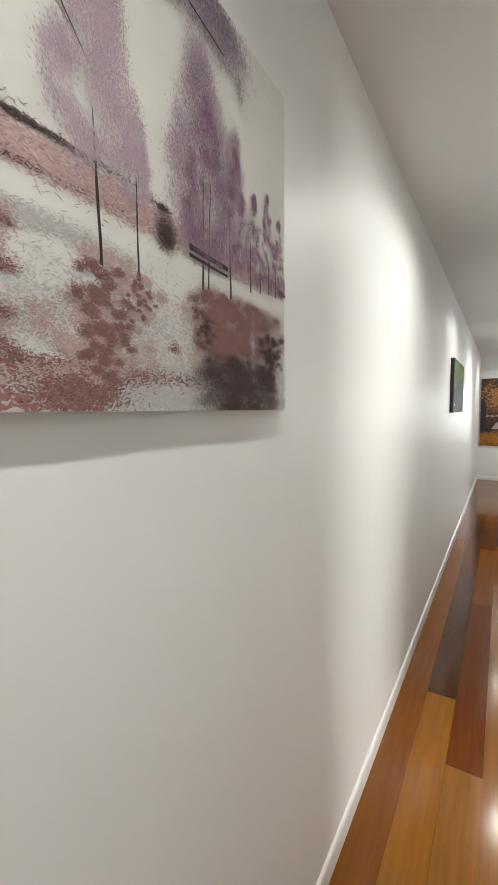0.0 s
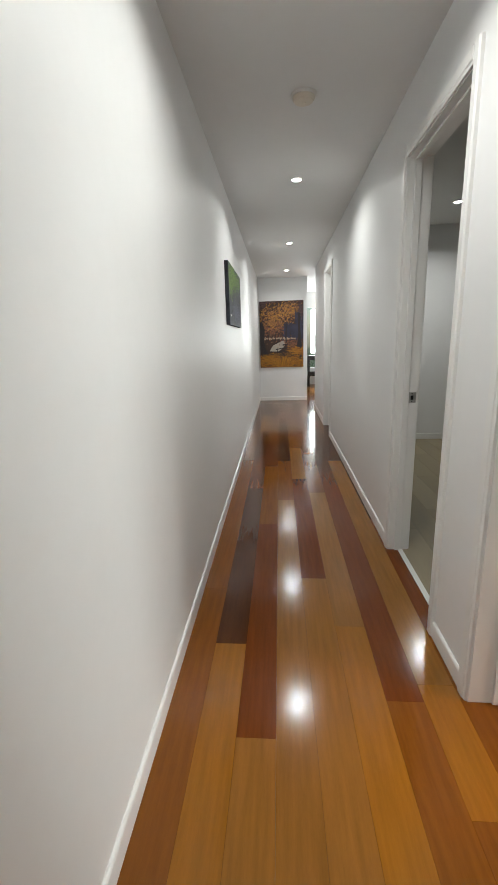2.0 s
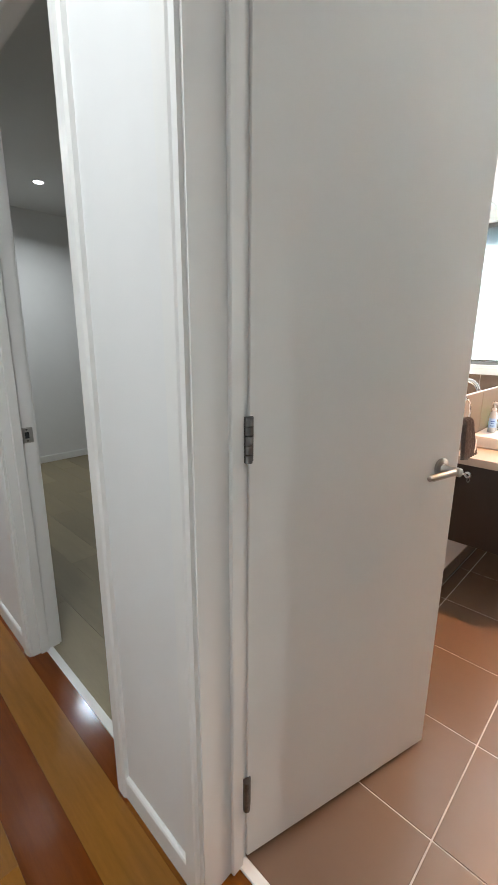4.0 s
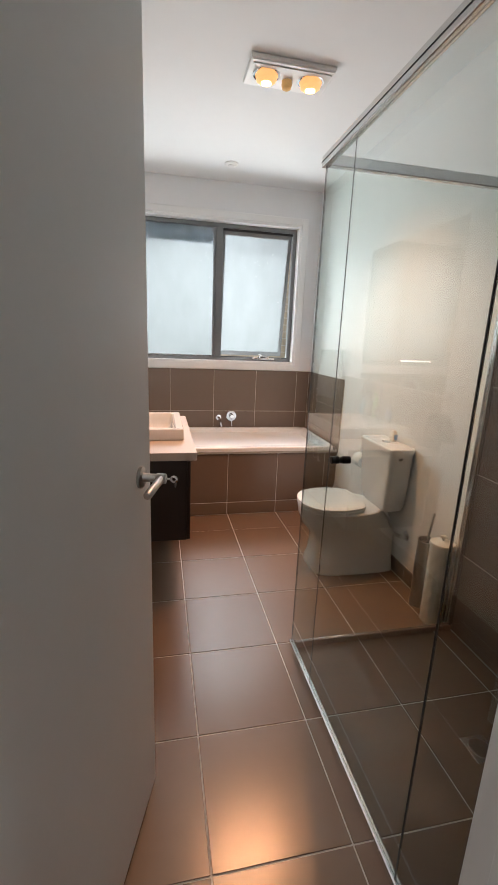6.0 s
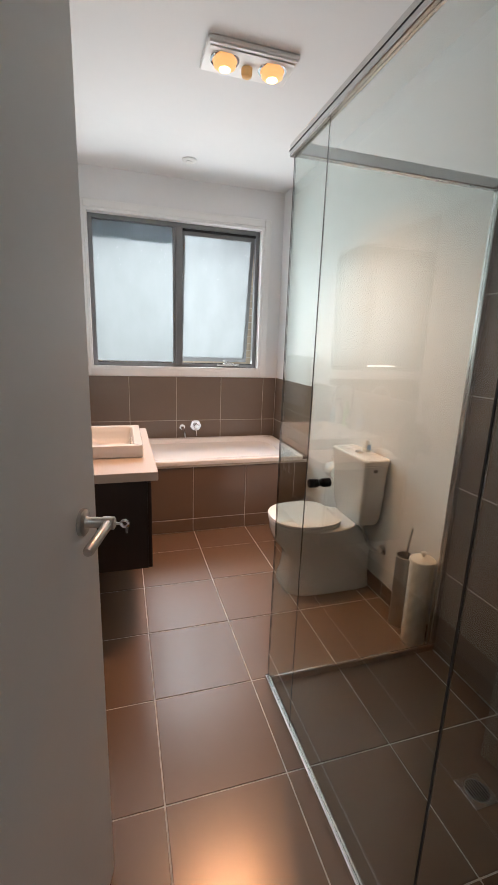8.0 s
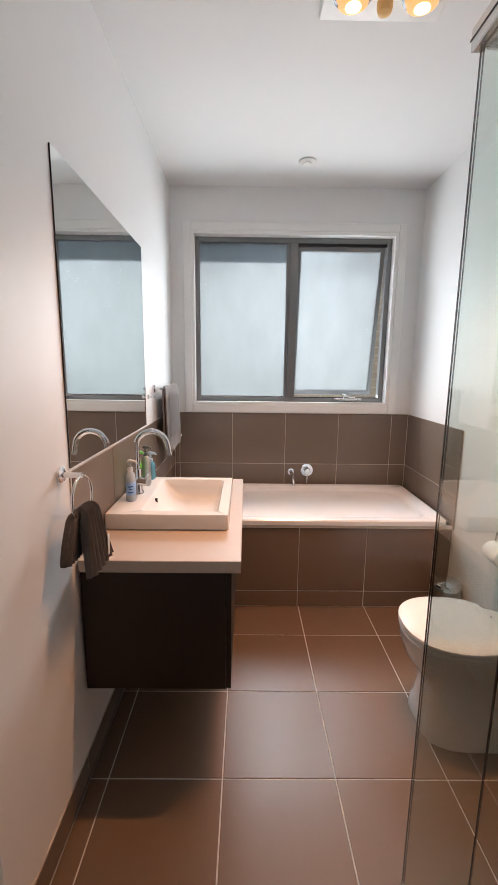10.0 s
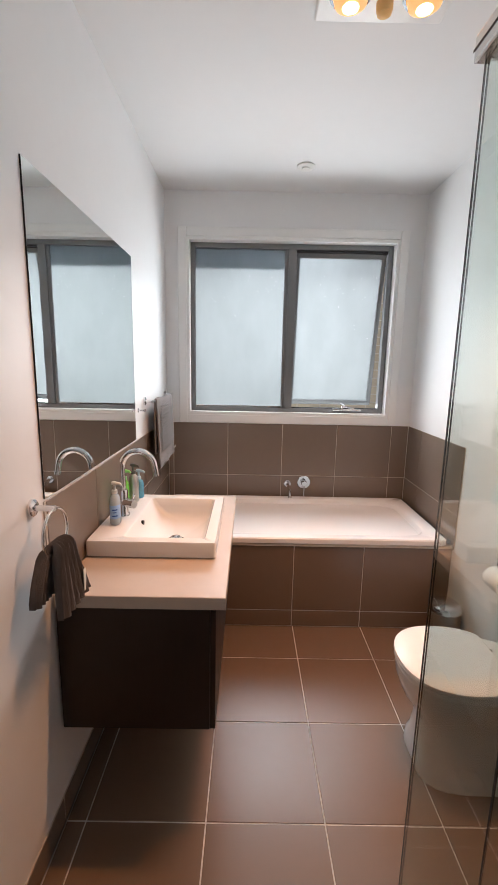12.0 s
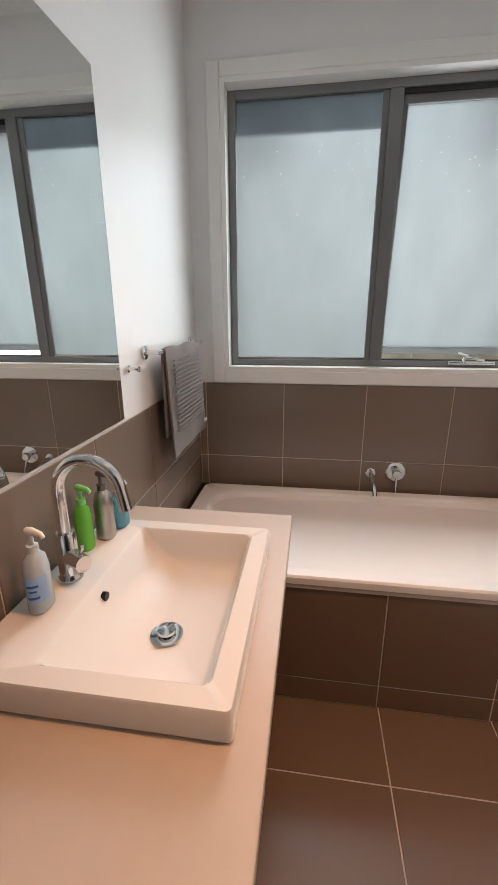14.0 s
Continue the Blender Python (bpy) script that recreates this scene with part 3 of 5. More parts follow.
def feather(u, v0, v1, half, clumps, per, length, width):
    """A poplar's crown: clumps fanning up and out from the stem, to a point."""
    spots = []
    for _ in range(clumps):
        f = rng.random()
        side = rng.uniform(-1, 1)
        w = 1.2 * half * min(1, 0.35 + 2.6 * f) * (1 - f) ** 0.6
        spots.append((u + side * w, v0 + (v1 - v0) * f, half * 0.24, half * 0.28, per, length, width, 1.57 - 0.75 * side))
    return spots


def mirrored(u, v0, v1, half, clumps, per, length, width):
    """A crown's reflection: level dabs in a mass that widens and frays downwards."""
    return [(u + rng.gauss(0, 0.42) * half, rng.uniform(v0, v1), half * 0.22, half * 0.12, per, length, width, rng.uniform(-0.5, 0.5)) for _ in range(clumps)]


strokes("painted_water", SOFT_GREY, art, lilac, [(0.62, 0.03, 0.24, 0.035, 1500, 0.012, 0.003, 0.0), (0.30, 0.17, 0.24, 0.012, 500, 0.014, 0.0026, -0.05), (0.5, 0.10, 0.5, 0.06, 700, 0.012, 0.003, 0.0)], 0.0003, dense=7.0, fine=0.30)
shape("painted_rose_patch", PINK_FLAT, art, lilac, [wavy(0.0, 0.50, 0.016, 0.030, 70, 0.006)], 0.0004)
strokes("painted_rose_edge", ROSE, art, lilac, [(0.25, 0.040, 0.42, 0.012, 1500, 0.009, 0.0026, 0.1), (0.47, 0.02, 0.06, 0.022, 500, 0.008, 0.003, 0.3)], 0.0007, dense=7.0, fine=0.30)
shape("painted_shore", material("print_shore", (0.50, 0.385, 0.37), 0.75, vary=0.30, scale=16, stretch=(1, 0.4, 2)), art, lilac,
      [wavy(0.0, 0.955, 0.224, 0.018, 60, 0.005), wavy(0.0, 0.52, 0.236, 0.012, 30, 0.005)], 0.0005)
strokes("painted_bank", PINKISH, art, lilac, [(0.30, 0.226, 0.55, 0.020, 1900, 0.012, 0.0022, -0.03), (0.75, 0.216, 0.30, 0.014, 900, 0.010, 0.0018, 0.0)], 0.0007, dense=6.0, fine=0.36)
strokes("painted_sedge", UMBER, art, lilac, [(0.20, 0.214, 0.30, 0.005, 420, 0.008, 0.0010, -0.1), (0.40, 0.250, 0.14, 0.004, 420, 0.008, 0.0011, -0.12), (0.22, 0.262, 0.16, 0.004, 420, 0.008, 0.0012, -0.12), (0.10, 0.185, 0.12, 0.005, 160, 0.008, 0.001, -0.1)], 0.0014, dense=3.0, fine=0.40)
strokes("painted_soft_reflection", SOFT_ROSE, art, lilac, mirrored(0.50, 0.03, 0.165, 0.075, 60, 26, 0.007, 0.0028) + mirrored(0.556, 0.09, 0.155, 0.04, 26, 20, 0.006, 0.0022) + mirrored(0.34, 0.03, 0.18, 0.10, 60, 26, 0.008, 0.003)
        + mirrored(0.15, 0.03, 0.19, 0.14, 70, 26, 0.008, 0.003) + mirrored(0.74, 0.05, 0.17, 0.10, 70, 26, 0.007, 0.003) + mirrored(0.86, 0.05, 0.17, 0.09, 60, 26, 0.007, 0.003), 0.0009, dense=8.0, fine=0.28)
strokes("painted_reflection", ROSE, art, lilac, mirrored(0.497, 0.03, 0.15, 0.045, 70, 22, 0.005, 0.0018) + mirrored(0.556, 0.10, 0.155, 0.022, 24, 14, 0.004, 0.0014) + mirrored(0.34, 0.03, 0.17, 0.06, 70, 22, 0.006, 0.0018)
        + mirrored(0.15, 0.03, 0.17, 0.10, 80, 22, 0.006, 0.002) + mirrored(0.735, 0.07, 0.165, 0.075, 130, 26, 0.005, 0.0020) + mirrored(0.83, 0.09, 0.165, 0.07, 110, 26, 0.005, 0.0020), 0.0016, dense=8.0, fine=0.28)
strokes("painted_deep_water", UMBER, art, lilac, mirrored(0.80, 0.0, 0.075, 0.13, 150, 26, 0.005, 0.0018) + mirrored(0.90, 0.03, 0.13, 0.05, 90, 22, 0.005, 0.0017) + mirrored(0.70, 0.06, 0.15, 0.04, 16, 12, 0.005, 0.0011), 0.0023, dense=8.0, fine=0.28)
strokes("painted_ripples", MILK, art, lilac, [(0.825, 0.10, 0.012, 0.07, 90, 0.004, 0.0011, 1.5), (0.93, 0.055, 0.025, 0.035, 260, 0.006, 0.0020, 1.2), (0.78, 0.04, 0.14, 0.04, 50, 0.003, 0.0008, 0.8)], 0.0030, dense=3.2, fine=0.46)
shape("painted_trunk", INK, art, lilac, [
    trunk(0.501, 0.150, 0.30, 0.0024, -0.006), trunk(0.556, 0.155, 0.26, 0.0018), trunk(0.684, 0.165, 0.33, 0.0026, 0.004), trunk(0.697, 0.168, 0.31, 0.0020, 0.008),
    trunk(0.757, 0.168, 0.30, 0.0028, -0.002), trunk(0.82, 0.19, 0.27, 0.0022), trunk(0.853, 0.195, 0.26, 0.0020), trunk(0.885, 0.2, 0.26, 0.0020), trunk(0.912, 0.2, 0.26, 0.0020),
    trunk(0.20, 0.15, 0.34, 0.004)], 0.0016)
shape("painted_fence_rail", INK, art, lilac, [[(0.652, 0.218), (0.748, 0.212), (0.748, 0.205), (0.652, 0.210)], [(0.652, 0.206), (0.748, 0.200), (0.748, 0.196), (0.652, 0.201)]], 0.0030)
strokes("painted_tuft", UMBER, art, lilac, [(0.607, 0.214, 0.020, 0.022, 420, 0.0035, 0.0011, 0.9), (0.60, 0.243, 0.016, 0.005, 60, 0.005, 0.0010, -0.5), (0.935, 0.212, 0.02, 0.006, 60, 0.005, 0.0012, 0.0)], 0.0024, dense=6.0, fine=0.36)
strokes("painted_haze_crown", SOFT_LILAC, art, lilac, feather(0.503, 0.25, 0.45, 0.070, 80, 22, 0.006, 0.0016) + feather(0.556, 0.23, 0.32, 0.030, 40, 18, 0.005, 0.0012) + feather(0.69, 0.215, 0.47, 0.085, 130, 24, 0.006, 0.0016)
        + feather(0.772, 0.215, 0.41, 0.050, 70, 20, 0.006, 0.0015) + feather(0.20, 0.25, 0.50, 0.12, 80, 24, 0.006, 0.0018) + [(0.30, 0.46, 0.16, 0.07, 900, 0.006, 0.002, 0.6)], 0.0017, dense=4.0, fine=0.42)
strokes("painted_pale_crown", PALE, art, lilac, feather(0.503, 0.25, 0.43, 0.050, 90, 16, 0.0045, 0.0009) + feather(0.556, 0.235, 0.31, 0.022, 40, 14, 0.0036, 0.0008) + feather(0.20, 0.25, 0.48, 0.09, 80, 18, 0.005, 0.0012), 0.0024, dense=3.2, fine=0.46)
strokes("painted_pink_bough", PINK, art, lilac, [(0.33, 0.49, 0.13, 0.045, 1500, 0.006, 0.0016, -0.7), (0.42, 0.455, 0.05, 0.03, 300, 0.005, 0.0014, -0.7)], 0.0030, dense=3.2, fine=0.46)
strokes("painted_crown_shade", MAUVE, art, lilac, feather(0.690, 0.215, 0.465, 0.078, 120, 10, 0.0042, 0.0007) + feather(0.773, 0.215, 0.40, 0.046, 60, 9, 0.004, 0.0007), 0.0030, dense=3.2, fine=0.46)
strokes("painted_tall_crown", LILAC, art, lilac, feather(0.697, 0.205, 0.42, 0.055, 150, 18, 0.0042, 0.0009) + feather(0.772, 0.21, 0.385, 0.036, 90, 16, 0.004, 0.0009) + feather(0.832, 0.205, 0.345, 0.030, 70, 18, 0.0038, 0.0009)
        + feather(0.880, 0.205, 0.36, 0.028, 70, 18, 0.0038, 0.0009) + feather(0.922, 0.205, 0.335, 0.026, 60, 18, 0.0036, 0.0009), 0.0032, dense=3.2, fine=0.46)
OVER = [(0.44, 0.49), (0.52, 0.50), (0.58, 0.51), (0.64, 0.515), (0.70, 0.515), (0.75, 0.505)]
strokes("painted_soft_overhang", SOFT_LILAC, art, lilac, [(u, v + 0.02, 0.07, 0.045, 420, 0.007, 0.0018, -0.9) for u, v in OVER], 0.0034, dense=3.2, fine=0.46)
strokes("painted_overhang", MAUVE, art, lilac, [(u, v + 0.030, 0.06, 0.035, 420, 0.0055, 0.0010, -1.0) for u, v in OVER] + [(u, v - 0.012, 0.05, 0.018, 60, 0.005, 0.0009, -1.1) for u, v in OVER] + [(0.785, 0.478, 0.016, 0.022, 70, 0.005, 0.0009, -1.1)], 0.0040, dense=3.2, fine=0.46)
shape("painted_bough", INK, art, lilac, [[(0.53, 0.548), (0.62, 0.520), (0.74, 0.500), (0.74, 0.498), (0.62, 0.517), (0.53, 0.543)], [(0.40, 0.43), (0.45, 0.385), (0.50, 0.325), (0.448, 0.383), (0.40, 0.426)]], 0.0048)

# the green forest print
GY0, GY1, GZ0, GZ1 = 4.41, 5.51, 1.506, 2.03


def forest(u, v, lift):
    return (HALL_L + 0.034 + lift, GY0 + min(max(u * 0.786, 0.002), GY1 - GY0 - 0.002), GZ0 + min(max(v, 0.002), GZ1 - GZ0 - 0.002))


art = thing("canvas_print", "dark green forest canvas print on the hallway wall", "picture", (HALL_L, (GY0 + GY1) / 2, GZ0))
part("canvas", box(HALL_L + 0.0005, GY0, GZ0, HALL_L + 0.034, GY1, GZ1, 0.002, 2), material("forest_print_ground", (0.035, 0.042, 0.055), 0.6, vary=0.5, scale=5, bump=0.1, bump_scale=700), art)
GREEN = speckled("print_leaves", [(0.05, 0.10, 0.02), (0.11, 0.19, 0.04), (0.19, 0.28, 0.08), (0.03, 0.06, 0.02)])
SLATE = speckled("print_slate", [(0.06, 0.07, 0.10), (0.11, 0.12, 0.17), (0.16, 0.17, 0.22), (0.04, 0.045, 0.06)])
shape("painted_trunk", INK, art, forest, [trunk(0.12 + 0.16 * i, 0.08, 0.42, 0.012 + 0.004 * (i % 3)) for i in range(8)], 0.0004)
strokes("painted_leaves", GREEN, art, forest, [(0.5, 0.42, 0.6, 0.12, 2200, 0.014, 0.006, 0.3), (0.2, 0.34, 0.25, 0.12, 700, 0.014, 0.006, 0.3), (1.1, 0.44, 0.35, 0.09, 700, 0.014, 0.006, 0.3)], 0.0008)
strokes("painted_water", SLATE, art, forest, [(0.8, 0.12, 0.6, 0.12, 1800, 0.018, 0.004, 0.1)], 0.0006)
strokes("painted_light", MILK, art, forest, [(0.12, 0.08, 0.07, 0.012, 60, 0.01, 0.003, 0.0)], 0.0015)

# the autumn park print
AX0, AX1, AZ0, AZ1 = -0.092, 0.866, 0.746, 2.167


def park(u, v, lift):
    return (AX0 + min(max(u * 0.964, 0.002), AX1 - AX0 - 0.002), END - 0.035 - lift, AZ0 + min(max(v * 0.966, 0.002), AZ1 - AZ0 - 0.002))


art = thing("canvas_print", "tall autumn park canvas print with golden leaves and a bench", "picture", ((AX0 + AX1) / 2, END, AZ0))
part("canvas", box(AX0, END - 0.035, AZ0, AX1, END - 0.0005, AZ1, 0.002, 2), material("park_print_ground", (0.045, 0.026, 0.02), 0.7, vary=0.5, scale=4, bump=0.1, bump_scale=600), art)
GOLD = speckled("print_gold_leaves", [(0.30, 0.12, 0.015), (0.48, 0.24, 0.045), (0.12, 0.04, 0.012), (0.36, 0.17, 0.08), (0.05, 0.02, 0.012)])
FALLEN = speckled("print_fallen_leaves", [(0.40, 0.15, 0.010), (0.48, 0.23, 0.02), (0.28, 0.095, 0.010), (0.20, 0.085, 0.012)])
RUSSET = speckled("print_russet", [(0.18, 0.055, 0.025), (0.27, 0.10, 0.05), (0.11, 0.04, 0.025), (0.32, 0.17, 0.10)])
NIGHT = material("print_night_blue", (0.035, 0.035, 0.06), 0.7, vary=0.4, scale=8)
shape("painted_dusk", NIGHT, art, park, [wavy(0.52, 0.99, 0.80, 0.36, 14, 0.03)], 0.0004)
strokes("painted_far_leaves", RUSSET, art, park, [(0.30, 0.86, 0.40, 0.26, 600, 0.018, 0.009, 0.4), (0.75, 0.55, 0.30, 0.10, 260, 0.02, 0.007, 0.1)], 0.0006)
shape("painted_path", material("print_path", (0.36, 0.33, 0.29), 0.7, vary=0.15, scale=9), art, park, [[(0.22, 0.37), (0.30, 0.50), (0.52, 0.60), (0.58, 0.58), (0.55, 0.45), (0.42, 0.36)]], 0.0009)
shape("painted_haze", material("print_haze", (0.36, 0.27, 0.20), 0.7, vary=0.25, scale=12), art, park, [wavy(0.10, 0.60, 0.655, 0.04, 20, 0.016), wavy(0.56, 0.82, 0.645, 0.035, 10, 0.012)], 0.0008)
strokes("painted_lawn", FALLEN, art, park, [(0.5, 0.10, 0.80, 0.17, 1700, 0.022, 0.007, 0.05), (0.85, 0.38, 0.26, 0.12, 420, 0.022, 0.007, 0.05), (0.2, 0.2, 0.4, 0.12, 400, 0.022, 0.007, 0.05)], 0.0011)
shape("painted_trunk", INK, art, park, [
    [(0.0, 0.31), (0.20, 0.31), (0.13, 0.42), (0.10, 0.60), (0.115, 0.85), (0.06, 1.02), (0.0, 1.02)],
    trunk(0.90, 0.45, 1.2, 0.045), trunk(0.60, 0.55, 1.1, 0.015), trunk(0.36, 0.58, 0.80, 0.008), trunk(0.28, 0.60, 0.80, 0.008), trunk(0.44, 0.60, 0.80, 0.008), trunk(0.20, 0.6, 0.8, 0.008),
    trunk(0.52, 0.6, 0.8, 0.006), trunk(0.70, 0.6, 0.8, 0.007), trunk(0.78, 0.6, 0.8, 0.007)], 0.0038)
strokes("painted_canopy", GOLD, art, park, [(0.42, 1.18, 0.55, 0.26, 900, 0.022, 0.010, 0.4), (0.70, 1.30, 0.30, 0.16, 300, 0.022, 0.010, 0.4), (0.30, 0.98, 0.26, 0.14, 260, 0.020, 0.009, 0.5)], 0.0020)
strokes("painted_corner", UMBER, art, park, [(0.04, 1.42, 0.12, 0.10, 300, 0.02, 0.01, 0.5), (0.95, 1.25, 0.08, 0.22, 600, 0.02, 0.01, 0.9), (0.2, 1.46, 0.2, 0.03, 160, 0.02, 0.008, 0.2)], 0.0027)
shape("painted_shade", NIGHT, art, park, [wavy(0.56, 0.97, 0.84, 0.30, 16, 0.04), wavy(0.80, 0.99, 1.10, 0.24, 10, 0.04)], 0.0031)
shape("painted_bench", INK, art, park, [[(0.36, 0.415), (0.60, 0.46), (0.60, 0.44), (0.36, 0.395)], [(0.42, 0.37), (0.57, 0.385), (0.57, 0.365), (0.42, 0.352)], [(0.52, 0.52), (0.62, 0.53), (0.62, 0.50), (0.52, 0.49)],
                                         trunk(0.40, 0.33, 0.43, 0.010), trunk(0.55, 0.34, 0.52, 0.010), trunk(0.48, 0.31, 0.40, 0.008)], 0.0050)

# ---- living room seen past the hall's end ----
structure("window_2", box(1.1, 13.54, 0.5, 2.9, 13.548, 2.22), CLEAR, "wide bright living room window", "window").visible_shadow = False
table = thing("console_table", "black console table with a lower shelf under the living room window", "table", (1.65, 13.25, 0))
part("top", box(1.14, 13.05, 0.74, 2.16, 13.45, 0.86, 0.004, 1), BLACK, table)
part("shelf", box(1.16, 13.07, 0.28, 2.14, 13.43, 0.40, 0.004, 1), BLACK, table)
for px in (1.16, 2.09):
    for py in (13.07, 13.38):
        part("leg", box(px, py, 0, px + 0.05, py + 0.05, 0.74, 0.003, 1), BLACK, table)

# ---- bathroom: window ----
win = thing("window_1", "grey aluminium window of frosted glass with one awning sash pushed open", "window", (4.747, 1.25, WZ0), kind="structure")
for a, b, c, d in ((WY0 - 0.058, WY0, WZ0 - 0.06, WZ1 + 0.058), (WY1, WY1 + 0.058, WZ0 - 0.06, WZ1 + 0.058)):
    part("architrave", box(WINDOW - 0.018, a, c, WINDOW - 0.001, b, d, 0.004, 2), TRIM, win, "white gloss timber architrave")
for c, d in ((WZ0 - 0.06, WZ0), (WZ1, WZ1 + 0.058)):
    part("architrave", box(WINDOW - 0.0175, WY0, c, WINDOW - 0.001, WY1, d, 0.004, 2), TRIM, win, "white gloss timber architrave")
for y0, y1, z0, z1 in ((WY0, WY0 + 0.02, WZ0, WZ1), (WY1 - 0.02, WY1, WZ0, WZ1), (WY0 + 0.02, WY1 - 0.02, WZ0, WZ0 + 0.02), (WY0 + 0.02, WY1 - 0.02, WZ1 - 0.02, WZ1)):
    part("reveal", box(WINDOW - 0.012, y0, z0, 4.797, y1, z1), TRIM, win)
FY0, FY1, FZ0, FZ1 = WY0 + 0.02, WY1 - 0.02, WZ0 + 0.02, WZ1 - 0.02
MX0, MX1 = 1.232, 1.288
for y0, y1, z0, z1 in ((FY0, FY0 + 0.034, FZ0, FZ1), (FY1 - 0.034, FY1, FZ0, FZ1), (FY0 + 0.034, FY1 - 0.034, FZ0, FZ0 + 0.03), (FY0 + 0.034, FY1 - 0.034, FZ1 - 0.034, FZ1), (MX0, MX1, FZ0 + 0.03, FZ1 - 0.034)):
    part("frame", box(4.742, y0, z0, 4.797, y1, z1, 0.002, 1), ALU, win)
part("pane", box(4.765, MX1, FZ0 + 0.03, 4.771, FY1 - 0.034, FZ1 - 0.034), FROST, win, "frosted glass pane").visible_shadow = False
# strip added behind the pane so its top band comes out darker
part("dimming_strip", box(4.774, MX1, FZ1 - 0.165, 4.776, FY1 - 0.034, FZ1 - 0.030), DIMMER, win, "thin strip added behind the glass to dim its top").visible_shadow = True
part("bead", box(4.752, MX1, FZ0 + 0.03, 4.764, MX1 + 0.026, FZ1 - 0.034, 0.002, 1), ALU, win)
part("bead", box(4.752, MX1 + 0.026, FZ0 + 0.03, 4.764, FY1 - 0.034, FZ0 + 0.042, 0.002, 1), RAIL, win)
# the awning sash hangs from its top edge and stands open at the bottom
SASH = Matrix.Translation((4.787, 0, FZ1 - 0.038)) @ Matrix.Rotation(radians(-9), 4, "Y")
SY0, SY1, SH = FY0 + 0.038, MX0 - 0.004, FZ1 - 0.038 - FZ0 - 0.034


def sash_box(y0, y1, z0, z1, x0=-0.02, x1=0.02, bevel=0.002):
    bm = box(x0, y0, z0, x1, y1, z1, bevel, 1)
    bmesh.ops.transform(bm, matrix=SASH, verts=bm.verts[:])
    return bm


sash = part("sash", sash_box(SY0, SY1, -0.042, 0), ALU, win, "awning sash pushed open at the bottom")
part("rail", sash_box(SY0, SY1, -SH, -SH + 0.036), ALU, sash)
part("stile", sash_box(SY0, SY0 + 0.030, -SH + 0.036, -0.042), ALU, sash)
part("stile", sash_box(SY1 - 0.022, SY1, -SH + 0.036, -0.042), ALU, sash)
part("pane", sash_box(SY0 + 0.030, SY1 - 0.022, -SH + 0.036, -0.042, -0.003, 0.003, 0), FROST, sash, "frosted glass pane").visible_shadow = False
part("seal", box(4.749, SY0 - 0.003, FZ1 - 0.052, 4.765, SY1 + 0.003, FZ1 - 0.036), SEAL, win)
part("seal", box(4.749, SY0 - 0.003, FZ0 + 0.030, 4.787, SY1 + 0.003, FZ0 + 0.036), SEAL, win)
bm = box(4.725, 0.72, FZ0 + 0.014, 4.749, 0.93, FZ0 + 0.032, 0.005, 2)
winder = part("winder", bm, RAIL, win, "silver chain winder with a folding handle", True)
bm = bmesh.new()
tube(bm, [(4.731, 0.86, FZ0 + 0.03), (4.719, 0.86, FZ0 + 0.046), (4.713, 0.84, FZ0 + 0.047), (4.713, 0.775, FZ0 + 0.038)], [0.008, 0.007, 0.006, 0.006], 10)
part("handle", bm, CHROME, winder, "", True)
bm = bmesh.new()
tube(bm, [(4.757, 0.83, FZ0 + 0.05), (4.897, 0.83, FZ0 + 0.055)], 0.006, 6)
part("chain", bm, STEEL, winder)
boundary = thing("boundary_wall", "cream brick wall of the house next door", "brick wall", (6.3, 1.2, -0.4))
bm = bmesh.new()
for row in range(34):
    for k in range(22):
        yy = -1.6 + k * 0.25 + (0.125 if row % 2 else 0)
        add_box(bm, 6.2, yy, -0.4 + row * 0.086, 6.31, yy + 0.24, -0.4 + row * 0.086 + 0.076)
tagged(part("brick_courses", bm, BRICK, boundary, clean=False), kind="stuff")
part("mortar_bed", box(6.21, -1.6, -0.4, 6.32, 4.0, 2.5), GROUT, boundary)

drops = random.Random(12)
bm = bmesh.new()
for k in range(24):
    yy, zz, rr = drops.uniform(MX1 + 0.05, FY1 - 0.06), FZ1 - 0.20 - abs(drops.gauss(0, 0.20)), drops.uniform(0.001, 0.0022)
    lathe(bm, [(0.0, -rr * 0.6), (rr * 0.7, -rr * 0.42), (rr, 0.0), (0.0, 0.0)], (4.7648, yy, zz), 8, "x")
tagged(part("droplets", bm, CERAMIC, win, "pale water droplets on the glass"), kind="stuff")
bm = bmesh.new()
for k in range(20):
    yy, zz, rr = drops.uniform(SY0 + 0.05, SY1 - 0.05), -0.12 - abs(drops.gauss(0, 0.22)), drops.uniform(0.001, 0.0022)
    lathe(bm, [(0.0, -rr * 0.6), (rr * 0.7, -rr * 0.42), (rr, 0.0), (0.0, 0.0)], (-0.0032, yy, zz), 8, "x")
bmesh.ops.transform(bm, matrix=SASH, verts=bm.verts[:])
tagged(part("droplets", bm, CERAMIC, sash, "pale water droplets on the glass"), kind="stuff")

